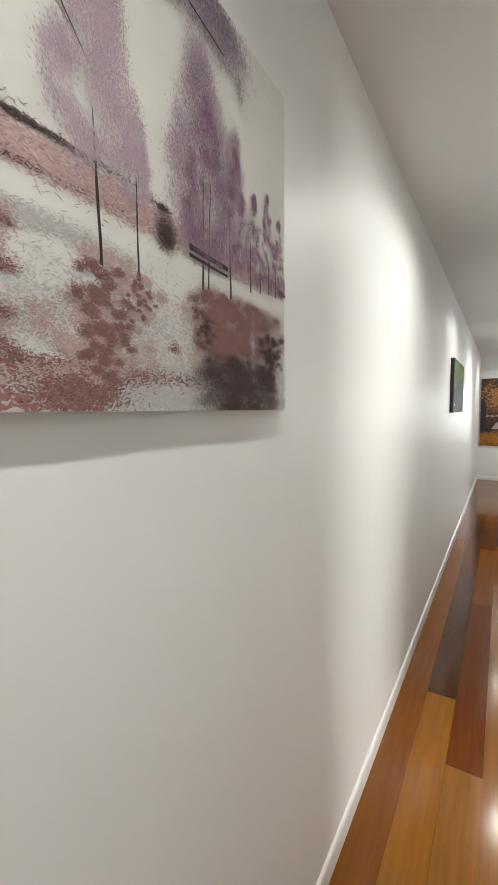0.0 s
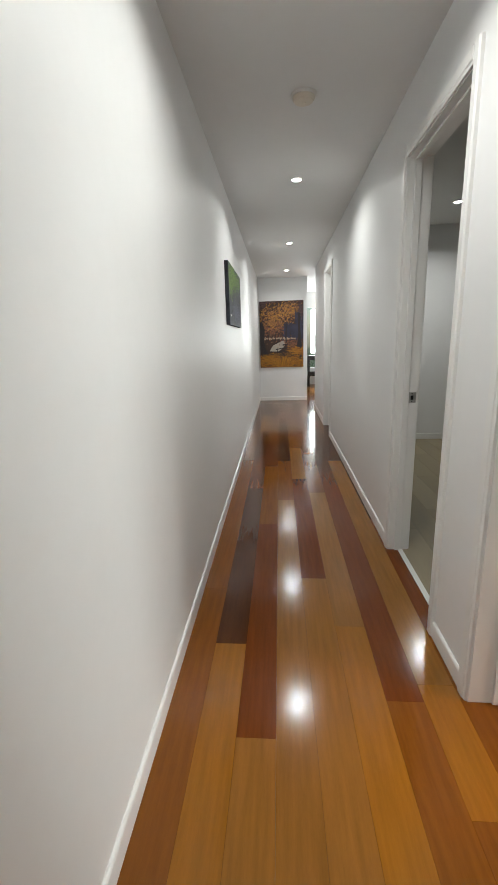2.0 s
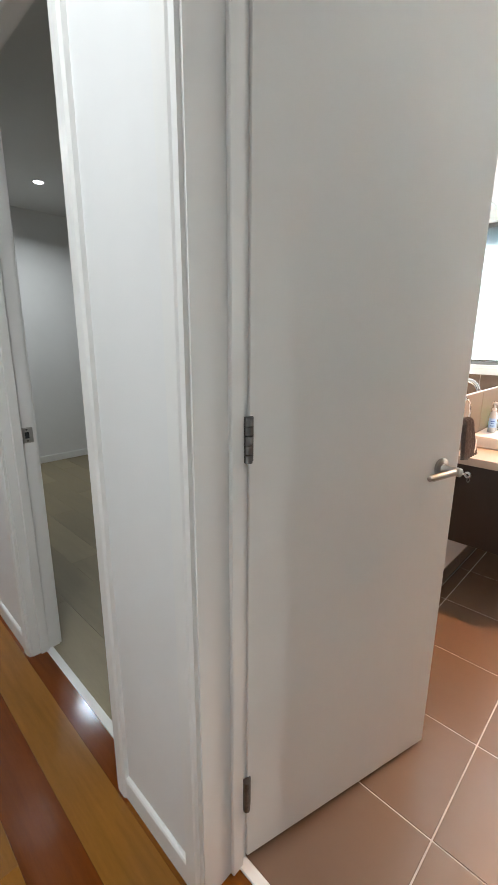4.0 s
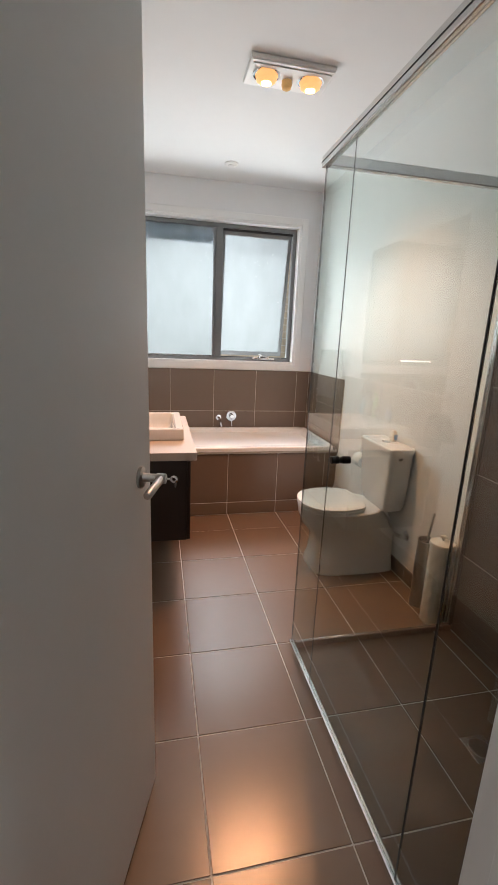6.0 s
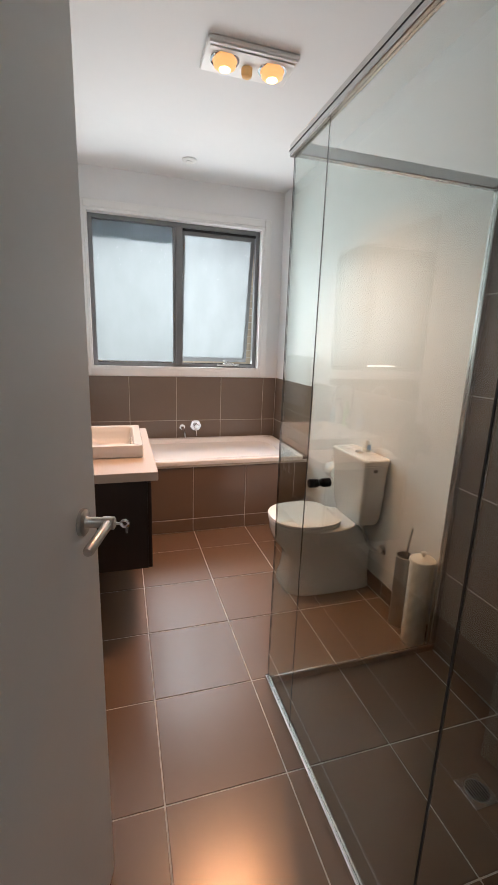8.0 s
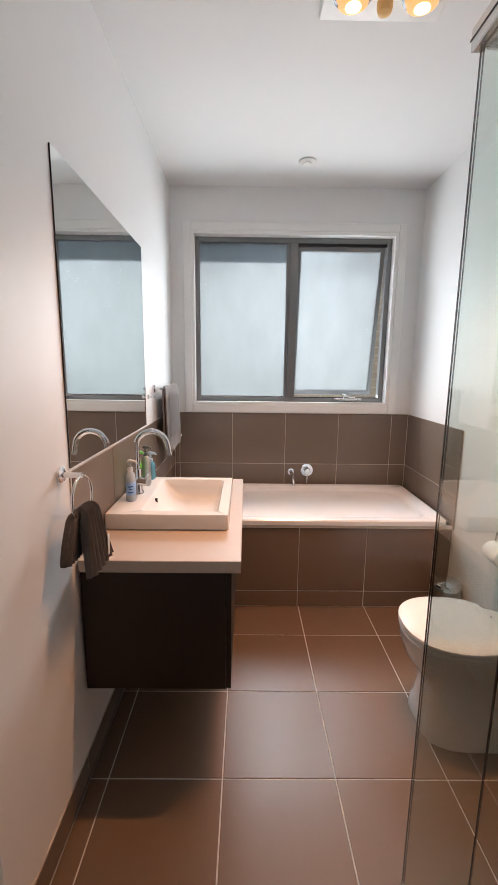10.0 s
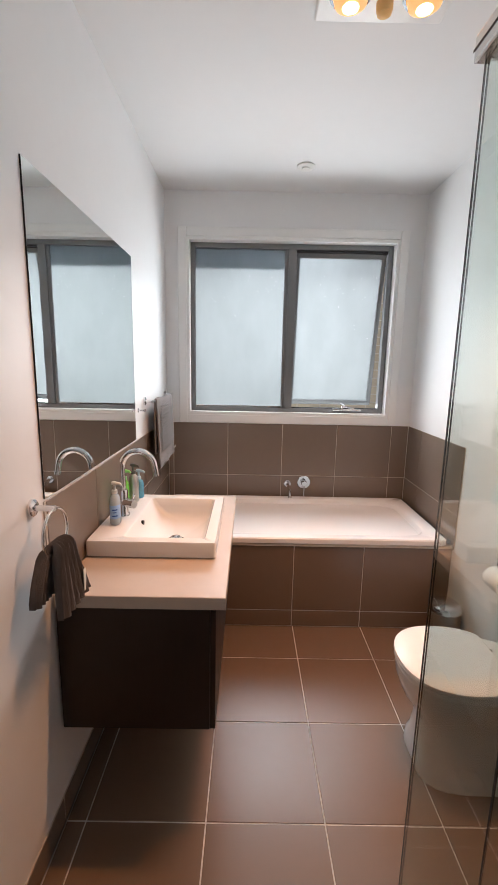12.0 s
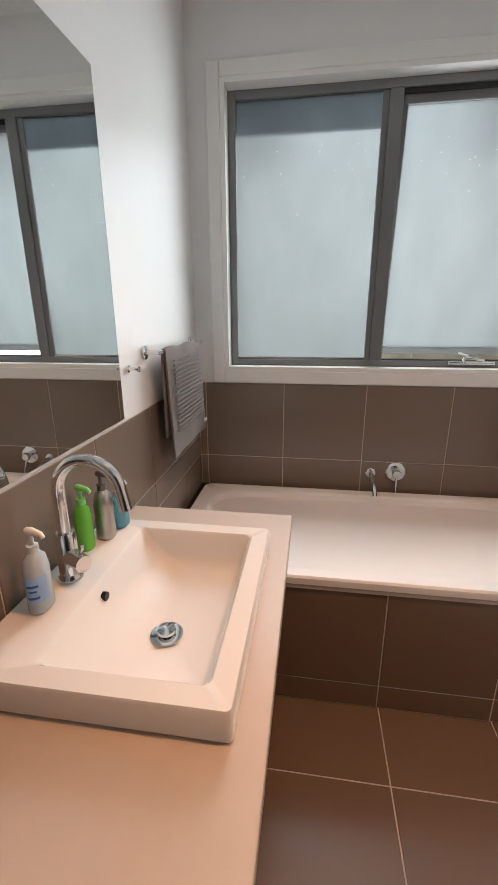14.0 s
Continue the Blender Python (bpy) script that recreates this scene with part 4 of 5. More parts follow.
# ---- bathroom: bath ----
tub = thing("bathtub", "white acrylic bath set behind a tiled front", "bath", (4.26, 1.25, 0.0))
BC, BY = (3.868 + 4.650) / 2, (RIGHT + LEFT) / 2
BRX, BRY = (4.650 - 3.868) / 2, (LEFT - RIGHT) / 2 - 0.032
bm = bmesh.new()
rings = [oval(BC, BY, 0.520, BRX - 0.004, BRY - 0.004, 30, 64), oval(BC, BY, 0.524, BRX, BRY, 30, 64), oval(BC, BY, 0.548, BRX, BRY, 30, 64), oval(BC, BY, 0.555, BRX - 0.007, BRY - 0.007, 30, 64),
         oval(BC, BY, 0.555, BRX - 0.060, BRY - 0.075, 9, 64), oval(BC, BY, 0.546, BRX - 0.071, BRY - 0.087, 8, 64), oval(BC, BY, 0.48, BRX - 0.083, BRY - 0.11, 7, 64),
         oval(BC, BY, 0.26, BRX - 0.12, BRY - 0.20, 5, 64), oval(BC, BY, 0.17, BRX - 0.155, BRY - 0.25, 4.5, 64), oval(BC, BY, 0.15, BRX - 0.205, BRY - 0.31, 4, 64)]
loft(bm, rings)
part("shell", bm, ACRYLIC, tub, "", True)
bm = bmesh.new()
lathe(bm, [(0.0, 0.150), (0.03, 0.150), (0.03, 0.155), (0.02, 0.157), (0.0, 0.157)], (BC, 0.85, 0), 24)
part("waste", bm, CHROME, tub, "chrome bath waste", True)


def wall_tiles(surface, axis, plane, sgn, us, vs, mat=WALL_TILE, thick=0.006, gap=0.0045):
    """Tiles on an upright or level plane, each a piece of its own, on a recessed grout bed."""
    lo_u, hi_u, lo_v, hi_v = us[0], us[-1], vs[0], vs[-1]

    def slab(u0, u1, v0, v1, d0, d1, bevel):
        a, b = plane + sgn * d0, plane + sgn * d1
        if axis == "x":
            return box(min(a, b), u0, v0, max(a, b), u1, v1, bevel, 1)
        if axis == "y":
            return box(u0, min(a, b), v0, u1, max(a, b), v1, bevel, 1)
        return box(u0, v0, min(a, b), u1, v1, max(a, b), bevel, 1)

    part("grout", slab(lo_u, hi_u, lo_v, hi_v, 0.0003, thick - 0.0022, 0), GROUT, surface, "pale recessed grout")
    for u0, u1 in zip(us, us[1:]):
        for v0, v1 in zip(vs, vs[1:]):
            if u1 - u0 > 0.012 and v1 - v0 > 0.012:
                part("tile", slab(u0 + gap / 2, u1 - gap / 2, v0 + gap / 2, v1 - gap / 2, 0.001, thick, 0.0012), mat, surface)


def grid(lo, hi, start, step):
    k = math.ceil((lo + 0.004 - start) / step)
    marks = [lo]
    while start + k * step < hi - 0.004:
        marks.append(start + k * step)
        k += 1
    return marks + [hi]


front = thing("bath_front", "brown tiled front panel of the bath", "tiled panel", (3.885, 1.25, 0), kind="structure")
part("core", box(3.885, RIGHT + 0.001, 0, 3.915, LEFT - 0.001, 0.503), CONCRETE, front)
wall_tiles(front, "x", 3.885, -1, grid(RIGHT + 0.002, LEFT - 0.002, 0.475, 0.4), [0.0, 0.102, 0.503], TILE)
part("edge_trim", box(3.872, RIGHT + 0.002, 0.5035, 3.96, LEFT - 0.002, 0.5195, 0.002, 1), GROUT, front, "pale strip under the bath's rim")

# black strips fill the joints round the bath's rim
part("joint", box(4.651, RIGHT + 0.034, 0.48, 4.675, LEFT - 0.034, 0.541), SEAL, front, "black strip filling the joint behind the bath's rim")
for j0, j1 in ((RIGHT + 0.0075, RIGHT + 0.031), (LEFT - 0.031, LEFT - 0.0075)):
    part("joint", box(3.90, j0, 0.5205, 4.675, j1, 0.541), SEAL, front, "black strip filling the joint beside the bath's rim")

tiles = thing("tiling_bath_surround", "taupe wall tiles with pale grout above the bath", "wall tiles", (WINDOW, BY, 0.5), kind="structure")
wall_tiles(tiles, "x", WINDOW, -1, grid(RIGHT + 0.008, LEFT - 0.008, 0.498, 0.3995), [0.50, 0.705, 1.093])
wall_tiles(tiles, "y", RIGHT, 1, grid(3.862, WINDOW - 0.0005, WINDOW - 0.24, 0.4), [0.50, 0.705, 1.093])
wall_tiles(tiles, "y", LEFT, -1, grid(2.80, WINDOW - 0.0005, 3.209, 0.4), [0.8125, 1.108])
wall_tiles(tiles, "y", LEFT, -1, grid(3.83, WINDOW - 0.0005, 3.209, 0.4), [0.50, 0.705, 0.812])
shower_tiles = thing("tiling_shower", "taupe shower wall tiles with pale grout", "wall tiles", (1.8, RIGHT, 0), kind="structure")
wall_tiles(shower_tiles, "y", RIGHT, 1, grid(NEAR + 0.008, 2.40, 1.577, 0.405), [0.0, 0.405, 0.81, 1.208, 1.604, 1.995])
wall_tiles(shower_tiles, "x", NEAR, 1, grid(RIGHT + 0.008, 1.218, 0.46, 0.4), [0.0, 0.405, 0.81, 1.208, 1.604, 1.995])
skirt = thing("tiling_skirting", "low row of brown skirting tiles along the bathroom walls", "skirting tiles", (3.0, LEFT, 0), kind="structure")
wall_tiles(skirt, "y", LEFT, -1, grid(1.33, 3.876, 1.577, 0.405), [0.0, 0.095])
wall_tiles(skirt, "y", RIGHT, 1, grid(2.41, 3.876, 1.577, 0.405), [0.0, 0.095])

mixer = thing("bath_mixer", "round chrome wall mixer over the bath", "tap", (WINDOW, 1.126, 0.657))
bm = bmesh.new()
lathe(bm, [(0.0, -0.0065), (0.05, -0.0065), (0.05, -0.012), (0.046, -0.016), (0.0, -0.016)], (WINDOW, 1.126, 0.657), 36, "x")
part("plate", bm, CHROME, mixer, "", True)
bm = bmesh.new()
lathe(bm, [(0.0, -0.015), (0.022, -0.015), (0.022, -0.05), (0.019, -0.056), (0.0, -0.056)], (WINDOW, 1.126, 0.657), 28, "x")
part("knob", bm, CHROME, mixer, "", True)
bm = bmesh.new()
tube(bm, [(WINDOW - 0.045, 1.126, 0.64), (WINDOW - 0.075, 1.131, 0.597), (WINDOW - 0.088, 1.133, 0.577)], [0.005, 0.0045, 0.004], 10)
part("lever", bm, CHROME, mixer, "", True)
spout = thing("bath_spout", "short curved chrome bath spout", "tap", (WINDOW, 1.247, 0.643))
bm = bmesh.new()
lathe(bm, [(0.0, -0.0065), (0.027, -0.0065), (0.027, -0.011), (0.024, -0.014), (0.0, -0.014)], (WINDOW, 1.247, 0.643), 28, "x")
part("flange", bm, CHROME, spout, "", True)
bm = bmesh.new()
tube(bm, [(WINDOW - 0.012, 1.247, 0.643), (WINDOW - 0.06, 1.245, 0.638), (WINDOW - 0.11, 1.242, 0.616), (WINDOW - 0.145, 1.24, 0.59), (WINDOW - 0.15, 1.24, 0.578)], [0.012, 0.0115, 0.011, 0.011, 0.012], 14)
part("spout", bm, CHROME, spout, "", True)

# ---- bathroom: vanity ----
vanity = thing("vanity_cabinet", "dark wenge wall-hung vanity cabinet", "cabinet", (3.31, LEFT, 0.338))
part("body", box(2.815, 1.658, 0.338, 3.79, LEFT - 0.0075, 0.771, 0.0015, 1), WENGE, vanity)
for x0, x1 in ((2.817, 3.3015), (3.3035, 3.788)):
    d = part("door", box(x0, 1.640, 0.340, x1, 1.6575, 0.760, 0.0015, 1), WENGE, vanity)
    bm = bmesh.new()
    hx = x1 - 0.04 if x0 < 3 else x0 + 0.04
    tube(bm, [(hx, 1.640, 0.72), (hx, 1.625, 0.72), (hx, 1.625, 0.62), (hx, 1.640, 0.62)], 0.004, 8)
    part("handle", bm, STEEL, d, "slim steel bar handle", True)
bench = thing("vanity_benchtop", "pale stone benchtop on the vanity cabinet", "countertop", (3.31, 1.87, 0.7715))


basin = thing("basin", "rectangular white ceramic basin standing on the benchtop", "sink", (3.335, 1.9, 0.8125))
bx0, bx1, by0, by1 = 3.060, 3.612, 1.660, LEFT - 0.010
ux0, ux1, uy0, uy1 = 3.105, 3.568, 1.704, 2.006


def rect(x0, x1, y0, y1, z, r, n=6, lean=0.0):
    """A rounded rectangle; lean lowers nothing but moves its back edge inwards."""
    ring = []
    for cx, cy, a0 in ((x1 - r, y1 - r - lean, 0), (x0 + r, y1 - r - lean, 90), (x0 + r, y0 + r, 180), (x1 - r, y0 + r, 270)):
        for i in range(n + 1):
            a = radians(a0 + 90 * i / n)
            ring.append(Vector((cx + r * math.cos(a), cy + r * math.sin(a), z)))
    return ring


bm = bmesh.new()
loft(bm, [rect(2.806, 3.82, 1.609, LEFT - 0.0075, 0.7715, 0.003), rect(2.806, 3.82, 1.609, LEFT - 0.0075, 0.810, 0.003), rect(2.808, 3.818, 1.611, LEFT - 0.0077, 0.812, 0.003),
          rect(ux0 - 0.01, ux1 + 0.01, uy0 - 0.01, uy1 + 0.01, 0.812, 0.02), rect(ux0 - 0.01, ux1 + 0.01, uy0 - 0.01, uy1 + 0.01, 0.7715, 0.02)], close=True)
part("slab", bm, STONE, bench)
bm = bmesh.new()
loft(bm, [rect(bx0 + 0.006, bx1 - 0.006, by0 + 0.006, by1, 0.8125, 0.008), rect(bx0, bx1, by0, by1, 0.818, 0.010), rect(bx0, bx1, by0, by1, 0.869, 0.010), rect(bx0 + 0.003, bx1 - 0.003, by0 + 0.003, by1 - 0.002, 0.875, 0.010),
          rect(ux0 - 0.003, ux1 + 0.003, uy0 - 0.003, uy1 + 0.003, 0.875, 0.014), rect(ux0 + 0.002, ux1 - 0.002, uy0 + 0.002, uy1 - 0.004, 0.870, 0.016), rect(ux0 + 0.008, ux1 - 0.008, uy0 + 0.008, uy1 - 0.024, 0.841, 0.02),
          rect(ux0 + 0.013, ux1 - 0.013, uy0 + 0.012, uy1 - 0.055, 0.812, 0.024), rect(ux0 + 0.022, ux1 - 0.022, uy0 + 0.020, uy1 - 0.085, 0.796, 0.03), rect(ux0 + 0.045, ux1 - 0.045, uy0 + 0.038, uy1 - 0.12, 0.787, 0.035), rect(3.275, 3.315, 1.825, 1.865, 0.781, 0.012)], cap=False)
part("bowl", bm, CERAMIC, basin, "", True)
bm = bmesh.new()
lathe(bm, [(0.0, 0.781), (0.034, 0.7835), (0.034, 0.7875), (0.025, 0.7885), (0.0, 0.7885)], (3.295, 1.845, 0), 30)
waste = part("waste", bm, CHROME, basin, "chrome pop-up waste", True)
bm = bmesh.new()
lathe(bm, [(0.0, 0.789), (0.012, 0.789), (0.020, 0.794), (0.019, 0.799), (0.0, 0.802)], (3.295, 1.845, 0), 30)
part("plug", bm, CHROME, waste, "", True)
bm = bmesh.new()
lathe(bm, [(0.0, -0.004), (0.010, -0.004), (0.010, 0.006), (0.0, 0.006)], (3.315, uy1 - 0.021, 0.849), 20, "y")
part("overflow", bm, BRONZE, basin, "small bronze overflow hole", True)

TPX, TPY, TPZ = 3.335, 2.072, 0.8755
tap = thing("basin_tap", "tall chrome gooseneck basin mixer", "tap", (TPX, TPY, TPZ))
bm = bmesh.new()
lathe(bm, [(0.0, 0.0), (0.027, 0.0), (0.027, 0.006), (0.0245, 0.010), (0.022, 0.016), (0.022, 0.104), (0.019, 0.111), (0.0, 0.111)], (TPX, TPY, TPZ), 30)
part("body", bm, CHROME, tap, "", True)
bm = bmesh.new()
neck = [(TPX, TPY, TPZ + 0.105), (TPX, TPY, TPZ + 0.20)] + arc((TPX, TPY - 0.068, TPZ + 0.208), 0.068, 0, 165, 14, (0, 1, 0), (0, 0, 1))
neck.append(Vector((TPX, TPY - 0.140, TPZ + 0.195)))
tube(bm, neck + [Vector((TPX, TPY - 0.144, TPZ + 0.172))], 0.013, 16)
part("spout", bm, CHROME, tap, "", True)
bm = bmesh.new()
tube(bm, [(TPX, TPY, TPZ + 0.058), (TPX - 0.02, TPY - 0.033, TPZ + 0.058), (TPX - 0.033, TPY - 0.056, TPZ + 0.058)], [0.0185, 0.0185, 0.018], 18)
handle = part("mixer_knob", bm, CHROME, tap, "", True)
bm = bmesh.new()
tube(bm, [(TPX - 0.027, TPY - 0.044, TPZ + 0.07), (TPX - 0.033, TPY - 0.058, TPZ + 0.10)], 0.004, 8)
part("pin", bm, CHROME, handle, "", True)


def pump_bottle(name, x, y, z, r, h, mat, label, flat=1.0, pump=PLASTIC, band=None):
    """A squeeze bottle with a shoulder, neck, pump head and nozzle."""
    bottle = thing(name, label, "soap bottle", (x, y, z))
    prof = [(0.86, 0.0), (0.97, 0.02), (1.0, 0.10), (0.96, 0.45), (0.98, 0.70), (0.80, 0.90), (0.42, 0.985), (0.36, 1.0)]
    bm = bmesh.new()
    loft(bm, [oval(x, y, z + 0.0008 + h * b, r * a, r * a * flat, 2.4, 28) for a, b in prof])
    part("bottle", bm, mat, bottle, "", True)
    bm = bmesh.new()
    lathe(bm, [(0.0, h), (0.011, h), (0.011, h + 0.014), (0.005, h + 0.016), (0.0045, h + 0.036), (0.0, h + 0.036)], (x, y, z), 18)
    head = part("collar", bm, pump, bottle, "", True)
    bm = bmesh.new()
    tube(bm, [(x + 0.006, y + 0.010, z + h + 0.040), (x, y, z + h + 0.042), (x - 0.004, y - 0.024, z + h + 0.040), (x - 0.005, y - 0.030, z + h + 0.033)], [0.007, 0.0085, 0.0055, 0.004], 10)
    part("nozzle", bm, pump, head, "", True)
    if band:
        bm = bmesh.new()
        a, b = 0.22 * h, 0.66 * h
        pts = [[Vector((x + (r + 0.0012) * math.cos(t), y + (r + 0.0012) * flat * math.sin(t), z + zz)) for t in [math.pi * (0.72 + 0.76 * i / 12) for i in range(13)]] for zz in (a, b)]
        rows = [[bm.verts.new(q) for q in row] for row in pts]
        for i in range(12):
            bm.faces.new((rows[0][i], rows[0][i + 1], rows[1][i + 1], rows[1][i]))
        lab = part("label", bm, band, bottle, "printed blue and white label", True)
        for k, (f0, f1, wd) in enumerate(((0.50, 0.54, 3), (0.42, 0.45, 2), (0.30, 0.34, 3))):
            bm = bmesh.new()
            pts = [[Vector((x + (r + 0.0022) * math.cos(t), y + (r + 0.0022) * flat * math.sin(t), z + zz * h)) for t in [math.pi * (1.10 + 0.05 * (i - wd)) for i in range(2 * wd + 1)]] for zz in (f0, f1)]
            rows = [[bm.verts.new(q) for q in row] for row in pts]
            for i in range(2 * wd):
                bm.faces.new((rows[0][i], rows[0][i + 1], rows[1][i + 1], rows[1][i]))
            part("lettering_bar", bm, INKBLUE, lab, "", True)
    return bottle


INKBLUE = material("label_ink_blue", (0.03, 0.10, 0.36), 0.5, vary=0.1)
SOAP_CLEAR = material("clear_soap_bottle", (0.66, 0.74, 0.80), 0.12, vary=0.05, scale=15, transmission=0.35, ior=1.35)
LABEL_BLUE = material("label_pale_blue", (0.30, 0.48, 0.75), 0.45, vary=0.25, scale=18)
SOAP_GREEN = material("green_soap_bottle", (0.16, 0.58, 0.07), 0.2, vary=0.1, scale=15, transmission=0.2)
GREEN_PUMP = material("green_pump", (0.20, 0.62, 0.16), 0.35, vary=0.05)
SOAP_BLUE = material("blue_soap_bottle", (0.14, 0.44, 0.62), 0.18, vary=0.1, scale=15, transmission=0.3)
BLUE_PUMP = material("pale_blue_pump", (0.42, 0.58, 0.68), 0.35, vary=0.05)
pump_bottle("soap_bottle", 3.236, 2.074, 0.875, 0.028, 0.125, SOAP_CLEAR, "clear hand wash bottle with a white pump on the basin", 0.72, PLASTIC, LABEL_BLUE)
pump_bottle("soap_bottle", 3.450, 2.098, 0.875, 0.022, 0.120, SOAP_GREEN, "green soap bottle with a green pump behind the tap", 0.9, GREEN_PUMP)
pump_bottle("soap_dispenser", 3.512, 2.076, 0.875, 0.024, 0.132, STEEL, "brushed steel soap dispenser on the basin", 1.0, DARK_STEEL)
pump_bottle("soap_bottle", 3.576, 2.068, 0.875, 0.029, 0.090, SOAP_BLUE, "blue hand wash bottle with a pale pump", 0.8, BLUE_PUMP)

mirror = thing("mirror", "large frameless mirror above the basin", "mirror", (3.305, LEFT, 1.116))
part("glass", box(2.806, LEFT - 0.0050, 1.116, 3.802, LEFT - 0.0045, 2.018), MIRROR, mirror)
part("backing", box(2.8055, LEFT - 0.0044, 1.1155, 3.8025, LEFT - 0.0004, 2.0185), SEAL, mirror, "black backing edge")


def towel_sheet(bm, path, x_of, n=14, thick=0.007, ripple=0.004, waves=3.0, seed=0):
    """A cloth of real thickness along a path of (y, z); x_of gives its two sides at each step."""
    r = random.Random(seed)
    ph = r.uniform(0, 6)
    grids = []
    for off in (0.0, 1.0):
        rows = []
        for i, (yy, zz) in enumerate(path):
            a, b = path[max(i - 1, 0)], path[min(i + 1, len(path) - 1)]
            t = Vector((0, b[0] - a[0], b[1] - a[1])).normalized()
            nrm = Vector((0, -t.z, t.y))
            x0, x1 = x_of(i / (len(path) - 1))
            row = []
            for k in range(n + 1):
                u = k / n
                wob = ripple * math.sin(ph + u * waves * 6.283 + i * 0.12) + r.uniform(-0.0006, 0.0006)
                row.append(bm.verts.new(Vector((x0 + (x1 - x0) * u, yy, zz)) + nrm * (wob + off * thick)))
            rows.append(row)
        grids.append(rows)
    m = len(path)
    for g, flip in ((grids[0], False), (grids[1], True)):
        for i in range(m - 1):
            for k in range(n):
                f = (g[i][k], g[i][k + 1], g[i + 1][k + 1], g[i + 1][k])
                bm.faces.new(f[::-1] if flip else f)
    a, b = grids
    for i in range(m - 1):
        bm.faces.new((a[i][0], a[i + 1][0], b[i + 1][0], b[i][0]))
        bm.faces.new((a[i][n], b[i][n], b[i + 1][n], a[i + 1][n]))
    for k in range(n):
        bm.faces.new((a[0][k], b[0][k], b[0][k + 1], a[0][k + 1]))
        bm.faces.new((a[m - 1][k], a[m - 1][k + 1], b[m - 1][k + 1], b[m - 1][k]))


def hang(front, back, bar_y, bar_z, r, z_front, z_back):
    """The path of a cloth from its back hem over a bar to its front hem."""
    path = [(bar_y + r, z_back + (bar_z - z_back) * i / 8) for i in range(9)]
    path += [(bar_y + r * math.cos(radians(a)), bar_z + r * math.sin(radians(a))) for a in (30, 60, 90, 120, 150)]
    path += [(bar_y - r - front * i / 12, bar_z + (z_front - bar_z) * i / 12) for i in range(13)]
    return path


rail = thing("towel_rail", "chrome towel rail on the bathroom wall", "towel rail", (4.28, LEFT, 1.30))
bm = bmesh.new()
tube(bm, [(3.985, 2.086, 1.30), (4.585, 2.086, 1.30)], 0.0075, 14)
part("bar", bm, CHROME, rail, "", True)
for px in (4.005, 4.565):
    bm = bmesh.new()
    lathe(bm, [(0.0, -0.0005), (0.024, -0.0005), (0.024, -0.008), (0.020, -0.012), (0.009, -0.014), (0.009, -0.056), (0.0, -0.056)], (px, LEFT, 1.30), 24, "y")
    part("bracket", bm, CHROME, rail, "", True)
towel = thing("bath_towel", "grey ribbed towel folded over the chrome rail", "towel", (4.28, 2.08, 0.9))
bm = bmesh.new()
towel_sheet(bm, hang(0.012, 0, 2.086, 1.301, 0.0105, 0.902, 0.985), lambda t: (4.045 + 0.006 * t, 4.505 + 0.006 * t), 22, 0.008, 0.003, 2.0, 3)
cloth = part("cloth", bm, TOWEL, towel, "", True)
for k in range(17):
    zz = 1.0 + k * 0.0165
    bm = bmesh.new()
    tube(bm, [(4.09 + 0.0005 * (k % 3), 2.0625 - (1.301 - zz) * 0.026, zz), (4.27, 2.0605 - (1.301 - zz) * 0.026, zz + 0.001), (4.46, 2.0625 - (1.301 - zz) * 0.026, zz)], 0.0034, 6)
    part("rib", bm, TOWEL, cloth, "raised woven rib", True)
part("label", box(4.455, 2.050, 0.945, 4.495, 2.052, 0.958), LABEL, towel, "small white sewn label")
hook = thing("robe_hook", "small chrome hook beside the mirror", "hook", (3.865, LEFT, 1.262))
bm = bmesh.new()
lathe(bm, [(0.0, -0.0005), (0.012, -0.0005), (0.012, -0.006), (0.006, -0.008), (0.006, -0.03), (0.010, -0.034), (0.010, -0.04), (0.0, -0.041)], (3.865, LEFT, 1.262), 20, "y")
part("peg", bm, CHROME, hook, "", True)

holder = thing("towel_ring", "chrome towel ring on a round wall plate", "towel ring", (2.735, LEFT, 1.113))
bm = bmesh.new()
lathe(bm, [(0.0, -0.0005), (0.024, -0.0005), (0.024, -0.008), (0.020, -0.012), (0.0085, -0.014), (0.0085, -0.066), (0.0, -0.066)], (2.735, LEFT, 1.113), 26, "y")
part("wall_plate", bm, CHROME, holder, "", True)
bm = bmesh.new()
tube(bm, arc((2.732, 2.076, 1.045), 0.067, 90, 450 - 12, 40, (0.97, -0.05, 0), (0, 0, 1)), 0.0045, 10, True)
part("ring", bm, CHROME, holder, "", True)
hand = thing("hand_towel", "taupe ribbed hand towel hanging through the chrome ring", "towel", (2.735, 2.07, 0.8))
bm = bmesh.new()


def gathered(t):
    """The towel's two sides: bunched where the ring holds it, fanning out to both hems."""
    if t < 0.42:
        f = (t / 0.42) ** 1.6
        return 2.610 + 0.088 * f, 2.708 + 0.068 * f
    f = ((t - 0.42) / 0.58) ** 0.7
    return 2.698 - 0.056 * f, 2.776 + 0.038 * f


towel_sheet(bm, hang(0.026, 0, 2.070, 0.996, 0.022, 0.838, 0.885), gathered, 56, 0.015, 0.0075, 5.5, 5)
cloth = part("cloth", bm, DARK_TOWEL, hand, "", True)
part("label", box(2.772, 2.0205, 0.848, 2.788, 2.023, 0.915, 0.001, 1), LABEL, hand, "narrow white sewn label")

